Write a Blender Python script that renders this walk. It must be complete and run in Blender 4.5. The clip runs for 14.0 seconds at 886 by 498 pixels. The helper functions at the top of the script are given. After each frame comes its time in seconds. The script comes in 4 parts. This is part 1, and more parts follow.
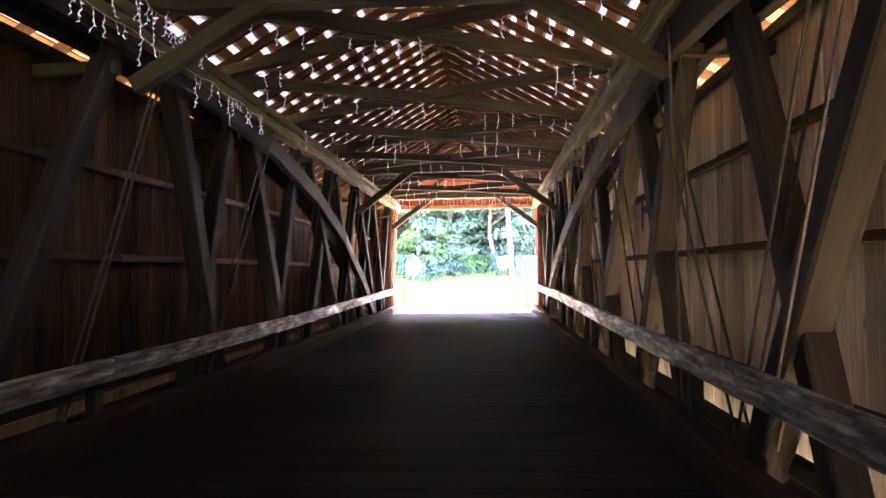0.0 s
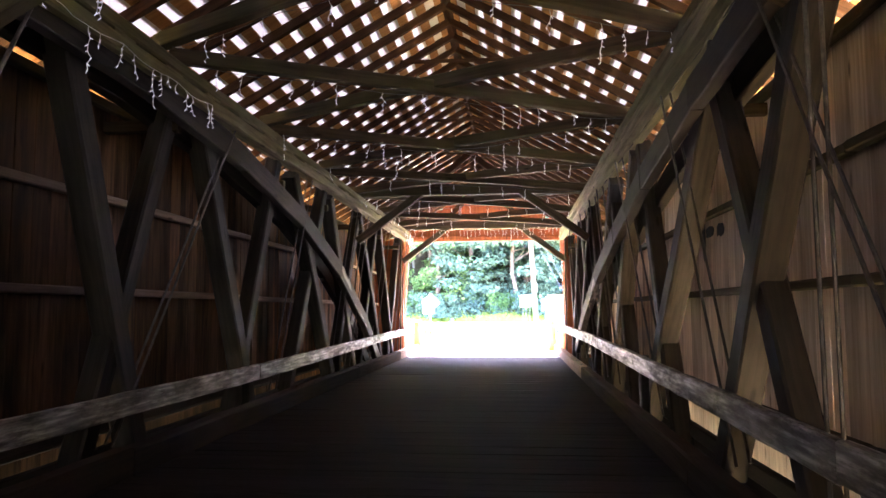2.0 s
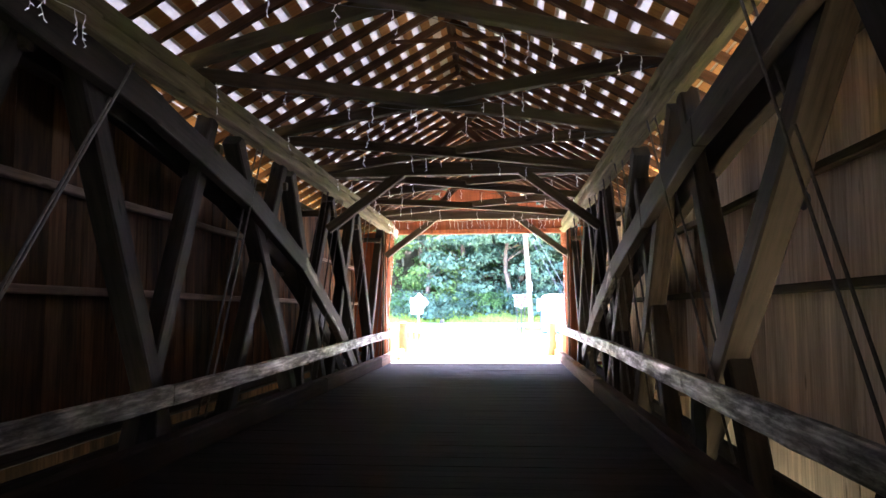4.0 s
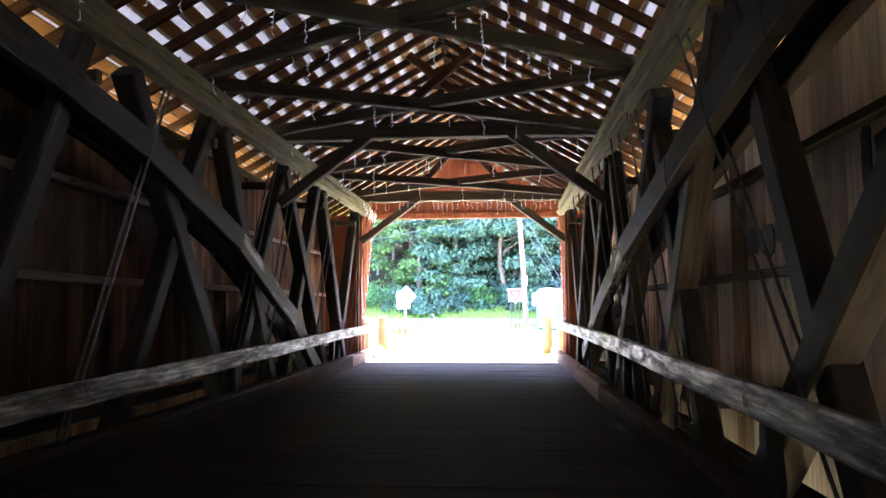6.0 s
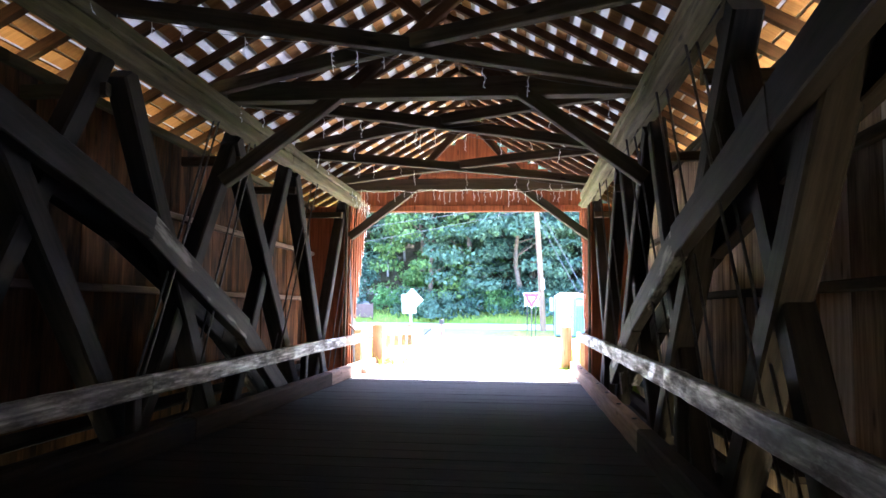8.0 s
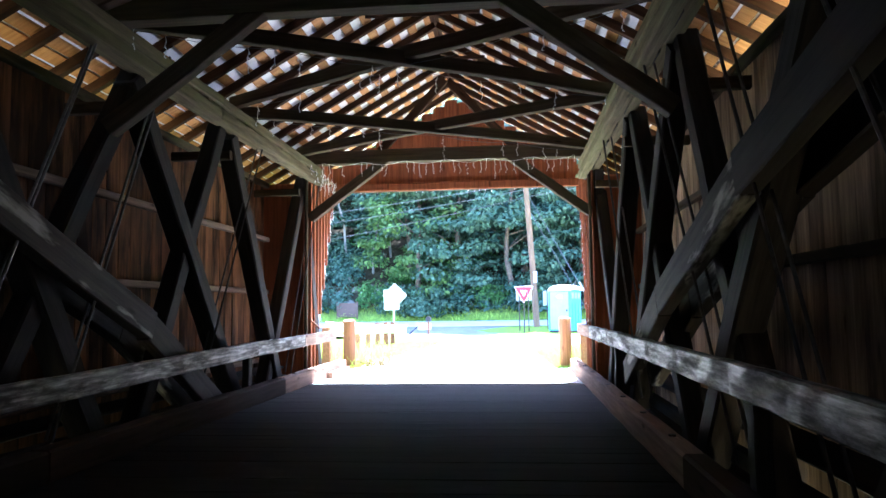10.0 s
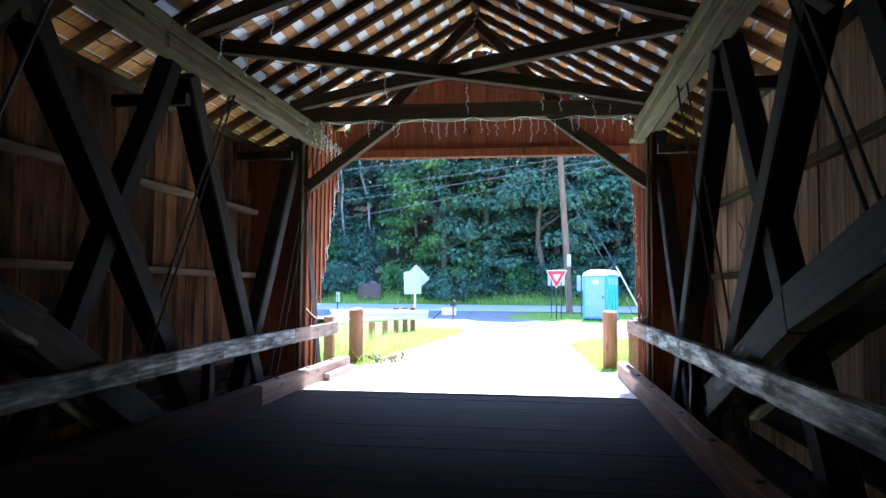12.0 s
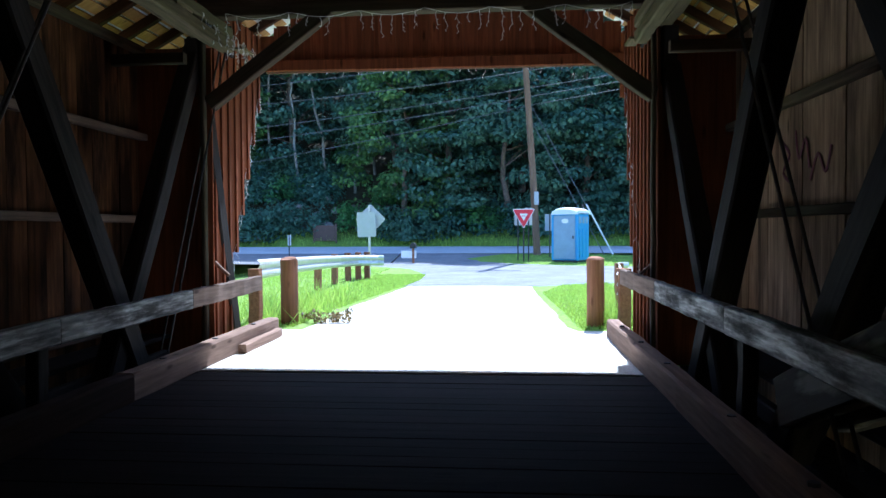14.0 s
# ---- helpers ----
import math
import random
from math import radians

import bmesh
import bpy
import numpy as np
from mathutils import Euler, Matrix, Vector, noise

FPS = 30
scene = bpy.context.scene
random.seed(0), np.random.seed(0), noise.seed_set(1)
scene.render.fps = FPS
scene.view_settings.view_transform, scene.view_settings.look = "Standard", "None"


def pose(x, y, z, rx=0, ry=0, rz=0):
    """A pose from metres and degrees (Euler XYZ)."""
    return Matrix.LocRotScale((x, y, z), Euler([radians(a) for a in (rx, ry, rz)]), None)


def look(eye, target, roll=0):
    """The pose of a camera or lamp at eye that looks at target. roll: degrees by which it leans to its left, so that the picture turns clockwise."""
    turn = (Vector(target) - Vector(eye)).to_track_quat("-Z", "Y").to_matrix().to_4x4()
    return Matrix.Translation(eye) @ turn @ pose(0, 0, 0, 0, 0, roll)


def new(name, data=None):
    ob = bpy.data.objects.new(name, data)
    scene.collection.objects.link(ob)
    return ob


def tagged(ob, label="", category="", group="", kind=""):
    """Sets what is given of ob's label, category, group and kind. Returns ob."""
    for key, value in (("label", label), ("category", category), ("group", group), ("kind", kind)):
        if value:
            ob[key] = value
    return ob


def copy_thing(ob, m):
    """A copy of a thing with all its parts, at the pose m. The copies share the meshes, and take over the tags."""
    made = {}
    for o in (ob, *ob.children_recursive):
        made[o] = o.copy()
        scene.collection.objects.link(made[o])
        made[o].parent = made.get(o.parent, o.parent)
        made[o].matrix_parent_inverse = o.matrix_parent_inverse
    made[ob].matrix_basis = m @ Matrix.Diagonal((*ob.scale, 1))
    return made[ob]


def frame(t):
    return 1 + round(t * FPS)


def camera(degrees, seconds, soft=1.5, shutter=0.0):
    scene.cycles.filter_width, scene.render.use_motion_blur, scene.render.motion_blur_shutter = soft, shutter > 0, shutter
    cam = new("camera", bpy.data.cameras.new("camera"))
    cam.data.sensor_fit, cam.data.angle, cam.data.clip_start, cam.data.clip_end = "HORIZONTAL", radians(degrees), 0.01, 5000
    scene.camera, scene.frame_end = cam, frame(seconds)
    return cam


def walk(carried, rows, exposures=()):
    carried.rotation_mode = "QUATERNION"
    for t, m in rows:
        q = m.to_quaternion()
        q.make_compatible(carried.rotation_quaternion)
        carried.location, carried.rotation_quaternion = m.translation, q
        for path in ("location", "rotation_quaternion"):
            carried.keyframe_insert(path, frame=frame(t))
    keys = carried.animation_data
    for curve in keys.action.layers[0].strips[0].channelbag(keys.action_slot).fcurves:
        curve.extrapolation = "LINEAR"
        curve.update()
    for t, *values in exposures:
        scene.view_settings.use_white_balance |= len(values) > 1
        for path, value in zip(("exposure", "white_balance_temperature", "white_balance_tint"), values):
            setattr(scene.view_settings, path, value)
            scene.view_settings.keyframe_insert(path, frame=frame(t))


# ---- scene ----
cam = camera(62.3, 14.0, soft=1.5)
PATH = [
    (0, (0.869, 0.451, 1.38), (0.741, 2.446, 1.441), -0.7),
    (0.5, (0.931, 1.129, 1.362), (0.788, 3.123, 1.423), -0.8),
    (1, (0.881, 1.774, 1.352), (0.68, 3.762, 1.444), -0.5),
    (1.5, (0.888, 2.399, 1.359), (0.735, 4.39, 1.47), -0.9),
    (2, (0.915, 3.038, 1.371), (0.726, 5.022, 1.538), -0.2),
    (2.5, (0.874, 3.662, 1.395), (0.693, 5.643, 1.597), -0.2),
    (3, (0.897, 4.306, 1.373), (0.748, 6.29, 1.574), -0.5),
    (3.5, (0.837, 4.923, 1.382), (0.651, 6.908, 1.541), -0.2),
    (3.7, (0.788, 5.168, 1.393), (0.614, 7.153, 1.56), -0.2),
    (5.8, (0.991, 7.645, 1.264), (0.834, 9.632, 1.425), -0.1),
    (6, (0.955, 7.88, 1.279), (0.797, 9.867, 1.437), -0.1),
    (6.5, (0.999, 8.536, 1.327), (0.856, 10.524, 1.484), -0.6),
    (7, (1.04, 9.206, 1.371), (0.822, 11.187, 1.539), 0.4),
    (7.5, (1.037, 9.871, 1.359), (0.844, 11.856, 1.517), 0.0),
    (8, (1.102, 10.557, 1.385), (0.894, 12.539, 1.549), 0.6),
    (8.2, (1.081, 10.818, 1.391), (0.853, 12.799, 1.537), 0.8),
    (10.3, (1.126, 13.197, 1.219), (0.943, 15.182, 1.383), -0.9),
    (10.5, (1.118, 13.43, 1.256), (0.911, 15.414, 1.401), -0.6),
    (11, (1.064, 14.042, 1.314), (0.862, 16.027, 1.449), -0.1),
    (11.5, (1.066, 14.647, 1.352), (0.868, 16.634, 1.474), -0.3),
    (12, (1.008, 15.239, 1.39), (0.744, 17.219, 1.499), 0.4),
    (12.5, (0.928, 15.825, 1.428), (0.699, 17.807, 1.562), -0.1),
    (13, (0.931, 16.472, 1.459), (0.698, 18.457, 1.547), -0.1),
    (13.5, (0.833, 17.063, 1.451), (0.627, 19.052, 1.493), 0.1),
    (14, (0.878, 17.669, 1.449), (0.713, 19.661, 1.394), -0.3),
]

EXPOSURES = [(0.0, 6.2, 6500, 43), (2.0, 6.05, 6350, 40), (3.5, 5.58, 6100, 35), (6.0, 5.15, 5700, 29), (8.0, 4.75, 5500, 26), (10.5, 3.75, 5050, 19), (12.0, 2.95, 4850, 16), (13.0, 2.2, 4800, 13), (14.0, 1.5, 4800, 11)]
walk(cam, [(t, look(eye, target, roll)) for t, eye, target, roll in PATH], EXPOSURES)

# ---- world, sun ----
TO_SUN = Vector((0.14, 0.86, 1.0)).normalized()
world = bpy.data.worlds.new("sky")
world.use_nodes = True
scene.world = world
wn = world.node_tree.nodes
sky = wn.new("ShaderNodeTexSky")
sky.sky_type, sky.sun_disc = "NISHITA", False
sky.sun_elevation = math.asin(TO_SUN.z)
sky.sun_rotation = math.atan2(TO_SUN.x, TO_SUN.y)
world.node_tree.links.new(sky.outputs[0], wn["Background"].inputs[0])
wn["Background"].inputs[1].default_value = 0.15
sun_data = bpy.data.lights.new("sun", "SUN")
sun_data.energy, sun_data.angle, sun_data.color = 4.5, radians(0.5), (1.0, 0.95, 0.86)
sun = new("sun", sun_data)
sun.matrix_world = look(TO_SUN * 60, (0, 0, 0))


# ---- materials ----
def material(name, rough=0.8, metal=0.0, spec=0.3):
    m = bpy.data.materials.new(name)
    m.use_nodes = True
    nt = m.node_tree
    b = nt.nodes["Principled BSDF"]
    b.inputs["Roughness"].default_value = rough
    b.inputs["Metallic"].default_value = metal
    b.inputs["Specular IOR Level"].default_value = spec
    return m, nt, b


def node(nt, kind, **values):
    n = nt.nodes.new(kind)
    for key, v in values.items():
        n.inputs[key.replace("_", " ")].default_value = v
    return n


def ramp(nt, fac, stops):
    r = nt.nodes.new("ShaderNodeValToRGB")
    e = r.color_ramp.elements
    while len(e) < len(stops):
        e.new(0.5)
    for el, (p, c) in zip(e, stops):
        el.position, el.color = p, (*c, 1)
    nt.links.new(fac, r.inputs[0])
    return r.outputs[0]


def coords(nt, scale, obj=True):
    """Coordinates stretched by scale, shifted by each object's own random number."""
    tc = nt.nodes.new("ShaderNodeTexCoord")
    info = nt.nodes.new("ShaderNodeObjectInfo")
    mp = nt.nodes.new("ShaderNodeMapping")
    mp.inputs["Scale"].default_value = scale
    shift = nt.nodes.new("ShaderNodeMath")
    shift.operation = "MULTIPLY"
    shift.inputs[1].default_value = 37.0
    nt.links.new(info.outputs["Random"], shift.inputs[0])
    nt.links.new(tc.outputs["Object"], mp.inputs["Vector"])
    nt.links.new(shift.outputs[0], mp.inputs["Location"])
    return mp.outputs[0], info.outputs["Random"]


def mixed(nt, fac, a, b, mode="MIX"):
    m = nt.nodes.new("ShaderNodeMix")
    m.data_type, m.blend_type = "RGBA", mode
    sockets = [m.inputs[0], m.inputs[6], m.inputs[7]]
    for value, socket in zip((fac, a, b), sockets):
        if isinstance(value, (int, float)):
            socket.default_value = value
        elif isinstance(value, tuple):
            socket.default_value = (*value, 1)
        else:
            nt.links.new(value, socket)
    return m.outputs[2]


def bump(nt, b, height, strength=0.4, distance=0.01):
    n = nt.nodes.new("ShaderNodeBump")
    n.inputs["Strength"].default_value, n.inputs["Distance"].default_value = strength, distance
    nt.links.new(height, n.inputs["Height"])
    nt.links.new(n.outputs[0], b.inputs["Normal"])


def wood(name, pale, deep, stain, along="x", rough=0.85, stains=0.5, spec=0.06, patch=(0.42, 0.68)):
    """Sawn timber with grain along one of the object's axes, weather stains and knots."""
    m, nt, b = material(name, rough, 0, spec)
    k = {"x": (1.2, 22, 22), "y": (22, 1.2, 22), "z": (22, 22, 1.2)}[along]
    v, rnd = coords(nt, k)
    grain = node(nt, "ShaderNodeTexNoise", Scale=1.0, Detail=6.0, Roughness=0.65)
    nt.links.new(v, grain.inputs["Vector"])
    base = ramp(nt, grain.outputs[0], [(0.3, deep), (0.62, pale), (0.8, tuple(min(1, c * 1.25) for c in pale))])
    k2 = {"x": (0.35, 1.6, 1.6), "y": (1.6, 0.35, 1.6), "z": (1.6, 1.6, 0.35)}[along]
    v2, _ = coords(nt, k2)
    blot = node(nt, "ShaderNodeTexNoise", Scale=1.6, Detail=5.0, Roughness=0.6)
    nt.links.new(v2, blot.inputs["Vector"])
    fac = ramp(nt, blot.outputs[0], [(patch[0], (0, 0, 0)), (patch[1], (stains, stains, stains))])
    col = mixed(nt, fac, base, stain)
    k3 = {"x": (1.4, 5, 5), "y": (5, 1.4, 5), "z": (5, 5, 1.4)}[along]
    v3, _ = coords(nt, k3)
    knots = node(nt, "ShaderNodeTexVoronoi", Scale=0.9)
    nt.links.new(v3, knots.inputs["Vector"])
    kf = ramp(nt, knots.outputs["Distance"], [(0.05, (0.75, 0.75, 0.75)), (0.13, (0, 0, 0))])
    col = mixed(nt, kf, col, tuple(c * 0.3 for c in deep))
    tone = ramp(nt, rnd, [(0.0, (0.68, 0.66, 0.64)), (0.5, (0.95, 0.94, 0.92)), (1.0, (1.15, 1.12, 1.08))])
    col = mixed(nt, 1.0, col, tone, "MULTIPLY")
    nt.links.new(col, b.inputs["Base Color"])
    bump(nt, b, grain.outputs[0], 0.5, 0.006)
    return m


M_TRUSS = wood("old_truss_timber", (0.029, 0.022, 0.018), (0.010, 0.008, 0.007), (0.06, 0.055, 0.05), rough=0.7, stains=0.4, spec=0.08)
# yellow-green light bounced in at the eaves is mixed into this colour
M_CHORD = wood("grey_chord_timber_bounce_lit", (0.18, 0.15, 0.088), (0.07, 0.058, 0.034), (0.13, 0.145, 0.055))
M_TIE = wood("brown_tie_timber", (0.075, 0.053, 0.036), (0.03, 0.021, 0.015), (0.085, 0.092, 0.045))
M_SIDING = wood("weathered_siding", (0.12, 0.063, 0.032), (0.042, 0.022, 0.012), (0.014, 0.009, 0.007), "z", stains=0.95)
# pale east boards, brightened further for light falling behind the truss
M_SIDING_PALE_LIT = wood("pale_weathered_siding_lit", (0.80, 0.67, 0.54), (0.50, 0.39, 0.29), (0.13, 0.095, 0.07), "z", stains=0.4)
# lit copy of the west boards: light near the mouth is in the colour
M_SIDING_LIT = wood("orange_brown_lit_siding", (0.19, 0.085, 0.034), (0.08, 0.036, 0.016), (0.016, 0.009, 0.006), "z", stains=0.95, patch=(0.38, 0.6))
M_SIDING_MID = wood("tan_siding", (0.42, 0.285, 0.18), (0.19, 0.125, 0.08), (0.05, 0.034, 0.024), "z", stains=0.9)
M_ARCH = wood("worn_arch_timber", (0.05, 0.041, 0.034), (0.018, 0.014, 0.012), (0.34, 0.32, 0.29), rough=0.7, stains=0.85, spec=0.1, patch=(0.57, 0.63))
M_PORTAL = wood("red_brown_portal_boards", (0.25, 0.082, 0.034), (0.12, 0.038, 0.017), (0.14, 0.058, 0.027), "z", stains=0.4)
M_RAFTER = wood("dark_rafter", (0.075, 0.038, 0.022), (0.032, 0.017, 0.011), (0.055, 0.034, 0.021))
M_LATH = wood("tan_lath", (0.54, 0.30, 0.13), (0.32, 0.16, 0.065), (0.30, 0.17, 0.088), "y", stains=0.5)
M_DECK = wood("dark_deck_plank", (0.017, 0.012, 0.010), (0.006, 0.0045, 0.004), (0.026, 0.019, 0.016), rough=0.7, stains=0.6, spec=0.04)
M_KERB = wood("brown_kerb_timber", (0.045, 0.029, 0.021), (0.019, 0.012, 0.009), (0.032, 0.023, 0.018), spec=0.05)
# paler kerb timber; sunlight at the mouth is partly put into its colour
M_KERB_PALE = wood("pale_brown_timber_part_sunlit", (0.32, 0.215, 0.16), (0.17, 0.11, 0.08), (0.12, 0.085, 0.065), spec=0.08)
M_BARERAIL_LITGIRT = wood("bare_rail_and_lit_girt_timber", (0.25, 0.18, 0.14), (0.12, 0.085, 0.065), (0.075, 0.055, 0.042), stains=0.7, spec=0.1)
M_POST = wood("red_brown_post", (0.33, 0.16, 0.09), (0.18, 0.085, 0.05), (0.25, 0.15, 0.1), "z")


def worn_white():
    """Whitewashed rail timber, the paint peeled off in patches."""
    m, nt, b = material("whitewashed_rail", 0.5, 0, 0.26)
    v, rnd = coords(nt, (1.5, 7, 7))
    n1 = node(nt, "ShaderNodeTexNoise", Scale=1.3, Detail=9.0, Roughness=0.75)
    nt.links.new(v, n1.inputs["Vector"])
    v2, _ = coords(nt, (2.0, 30, 30))
    n2 = node(nt, "ShaderNodeTexNoise", Scale=1.0, Detail=5.0)
    nt.links.new(v2, n2.inputs["Vector"])
    bare = ramp(nt, n2.outputs[0], [(0.3, (0.016, 0.014, 0.011)), (0.7, (0.075, 0.065, 0.05))])
    paint = ramp(nt, n2.outputs[0], [(0.32, (0.05, 0.046, 0.04)), (0.5, (0.18, 0.17, 0.15)), (0.68, (0.50, 0.48, 0.44))])
    fac = ramp(nt, n1.outputs[0], [(0.40, (0, 0, 0)), (0.6, (1, 1, 1))])
    nt.links.new(mixed(nt, fac, bare, paint), b.inputs["Base Color"])
    nt.links.new(ramp(nt, n1.outputs[0], [(0.42, (0.8, 0.8, 0.8)), (0.58, (0.42, 0.42, 0.42))]), b.inputs["Roughness"])
    bump(nt, b, n1.outputs[0], 0.5, 0.006)
    return m


M_RAIL = worn_white()


def plain(name, colour, rough=0.6, metal=0.0, vary=0.15, scale=6.0, spec=0.4):
    """A surface of nearly one colour with fine mottling and wear."""
    m, nt, b = material(name, rough, metal, spec)
    v, rnd = coords(nt, (1, 1, 1))
    n = node(nt, "ShaderNodeTexNoise", Scale=scale, Detail=6.0, Roughness=0.65)
    nt.links.new(v, n.inputs["Vector"])
    lo, hi = tuple(c * (1 - vary) for c in colour), tuple(min(1, c * (1 + vary)) for c in colour)
    nt.links.new(ramp(nt, n.outputs[0], [(0.3, lo), (0.7, hi)]), b.inputs["Base Color"])
    bump(nt, b, n.outputs[0], 0.2, 0.004)
    return m


M_IRON = plain("dark_iron", (0.07, 0.06, 0.055), 0.6, 0.6, 0.4, 20)
M_GALV = plain("galvanised_steel", (0.60, 0.60, 0.58), 0.45, 0.6, 0.12, 8)
M_SIGNBACK = plain("bare_aluminium", (0.42, 0.44, 0.46), 0.45, 0.3, 0.06, 5)
M_RED = plain("red_sign_paint", (0.62, 0.03, 0.05), 0.5, 0, 0.08)
M_WHITE = plain("white_sign_paint", (0.80, 0.80, 0.80), 0.5, 0, 0.05)
M_BLUE = plain("blue_plastic", (0.10, 0.33, 0.62), 0.45, 0, 0.08, 3)
M_GREYBLUE = plain("grey_blue_plastic_door", (0.27, 0.36, 0.47), 0.5, 0, 0.1, 3)
M_CAP = plain("white_translucent_plastic", (0.74, 0.78, 0.82), 0.4, 0, 0.05, 3)
M_BLACK = plain("black_plastic", (0.02, 0.02, 0.022), 0.4, 0, 0.2)
M_BROWNSIGN = plain("brown_sign_board", (0.10, 0.06, 0.045), 0.6, 0, 0.2)
M_POLE = wood("utility_pole_wood", (0.34, 0.235, 0.165), (0.2, 0.13, 0.09), (0.16, 0.11, 0.08), "z")
M_WIRE = plain("cable_black", (0.10, 0.11, 0.12), 0.5, 0.2, 0.1)
M_STRAND = plain("white_cord", (0.72, 0.72, 0.70), 0.5, 0, 0.1)
M_BARK = plain("grey_bark", (0.16, 0.125, 0.095), 0.9, 0, 0.5, 9)
M_PALEBARK = plain("pale_bark", (0.26, 0.245, 0.215), 0.85, 0, 0.35, 9)
M_ROCK = plain("bank_rock", (0.30, 0.27, 0.24), 0.9, 0, 0.4, 3)
M_PAINTED = plain("dark_maroon_paint", (0.11, 0.02, 0.035), 0.7, 0, 0.3)


def roofing():
    """Pale roofing sheet seen from below; a little daylight comes through it."""
    m, nt, b = material("pale_roofing", 0.5, 0, 0.4)
    v, _ = coords(nt, (2, 2, 2))
    n = node(nt, "ShaderNodeTexNoise", Scale=3.0, Detail=5.0)
    nt.links.new(v, n.inputs["Vector"])
    col = ramp(nt, n.outputs[0], [(0.3, (0.66, 0.66, 0.64)), (0.7, (0.84, 0.84, 0.82))])
    nt.links.new(col, b.inputs["Base Color"])
    tr = nt.nodes.new("ShaderNodeBsdfTranslucent")
    nt.links.new(col, tr.inputs[0])
    mix = nt.nodes.new("ShaderNodeMixShader")
    mix.inputs[0].default_value = 0.0155
    nt.links.new(b.outputs[0], mix.inputs[1])
    nt.links.new(tr.outputs[0], mix.inputs[2])
    nt.links.new(mix.outputs[0], nt.nodes["Material Output"].inputs[0])
    return m


M_ROOF = roofing()


def leaves(name, a, c):
    """Leaves, each of its own green, letting some light through."""
    m, nt, b = material(name, 0.55, 0, 0.3)
    geo = nt.nodes.new("ShaderNodeNewGeometry")
    info = nt.nodes.new("ShaderNodeObjectInfo")
    col = ramp(nt, geo.outputs["Random Per Island"], [(0.0, a), (0.75, c), (1.0, tuple(min(1, x * 1.5) for x in c))])
    tone = ramp(nt, info.outputs["Random"], [(0.0, (0.75, 0.85, 0.85)), (1.0, (1.15, 1.1, 0.9))])
    col = mixed(nt, 1.0, col, tone, "MULTIPLY")
    nt.links.new(col, b.inputs["Base Color"])
    tr = nt.nodes.new("ShaderNodeBsdfTranslucent")
    nt.links.new(col, tr.inputs[0])
    mix = nt.nodes.new("ShaderNodeMixShader")
    mix.inputs[0].default_value = 0.35
    nt.links.new(b.outputs[0], mix.inputs[1])
    nt.links.new(tr.outputs[0], mix.inputs[2])
    nt.links.new(mix.outputs[0], nt.nodes["Material Output"].inputs[0])
    return m


M_LEAF = leaves("broad_leaves", (0.055, 0.112, 0.092), (0.11, 0.195, 0.15))
M_LEAF2 = leaves("yellow_green_leaves", (0.07, 0.14, 0.05), (0.14, 0.23, 0.07))
M_BUSH = leaves("undergrowth_leaves", (0.06, 0.15, 0.05), (0.13, 0.26, 0.09))
M_DRYWEED = leaves("dry_weed_leaves", (0.13, 0.11, 0.05), (0.26, 0.19, 0.09))
M_GRASSBLADE = leaves("grass_blades", (0.26, 0.38, 0.06), (0.38, 0.52, 0.10))


def ground_material():
    m, nt, b = material("grass_and_soil", 0.95, 0, 0.1)
    v, _ = coords(nt, (1, 1, 1))
    n1 = node(nt, "ShaderNodeTexNoise", Scale=0.5, Detail=7.0, Roughness=0.65)
    n2 = node(nt, "ShaderNodeTexNoise", Scale=14.0, Detail=5.0)
    nt.links.new(v, n1.inputs["Vector"]), nt.links.new(v, n2.inputs["Vector"])
    grass = ramp(nt, n2.outputs[0], [(0.3, (0.12, 0.21, 0.035)), (0.7, (0.27, 0.38, 0.075))])
    shoal = ramp(nt, n2.outputs[0], [(0.3, (0.15, 0.12, 0.045)), (0.7, (0.26, 0.21, 0.085))])
    tc = nt.nodes.new("ShaderNodeTexCoord")
    sep = nt.nodes.new("ShaderNodeSeparateXYZ")
    nt.links.new(tc.outputs["Object"], sep.inputs[0])
    # pale bed on +x only, added to bounce light up the east wall
    bar = ramp(nt, n2.outputs[0], [(0.3, (0.44, 0.37, 0.17)), (0.7, (0.62, 0.54, 0.28))])
    dry = nt.nodes.new("ShaderNodeMapRange")
    dry.inputs[1].default_value, dry.inputs[2].default_value = 3.4, 4.6
    nt.links.new(sep.outputs["X"], dry.inputs[0])
    soil = mixed(nt, dry.outputs[0], shoal, bar)
    low = nt.nodes.new("ShaderNodeMapRange")
    low.inputs[1].default_value, low.inputs[2].default_value = -1.2, -0.4
    nt.links.new(sep.outputs["Z"], low.inputs[0])
    col = mixed(nt, low.outputs[0], soil, grass)
    patch = ramp(nt, n1.outputs[0], [(0.56, (0, 0, 0)), (0.72, (0.55, 0.55, 0.55))])
    col = mixed(nt, patch, col, (0.24, 0.19, 0.11))
    litter = ramp(nt, n2.outputs[0], [(0.3, (0.03, 0.035, 0.015)), (0.7, (0.09, 0.075, 0.05))])
    wood_edge = nt.nodes.new("ShaderNodeMapRange")
    wood_edge.inputs[1].default_value, wood_edge.inputs[2].default_value = 59.0, 60.2
    nt.links.new(sep.outputs["Y"], wood_edge.inputs[0])
    col = mixed(nt, wood_edge.outputs[0], col, litter)
    nt.links.new(col, b.inputs["Base Color"])
    bump(nt, b, n2.outputs[0], 0.7, 0.04)
    return m


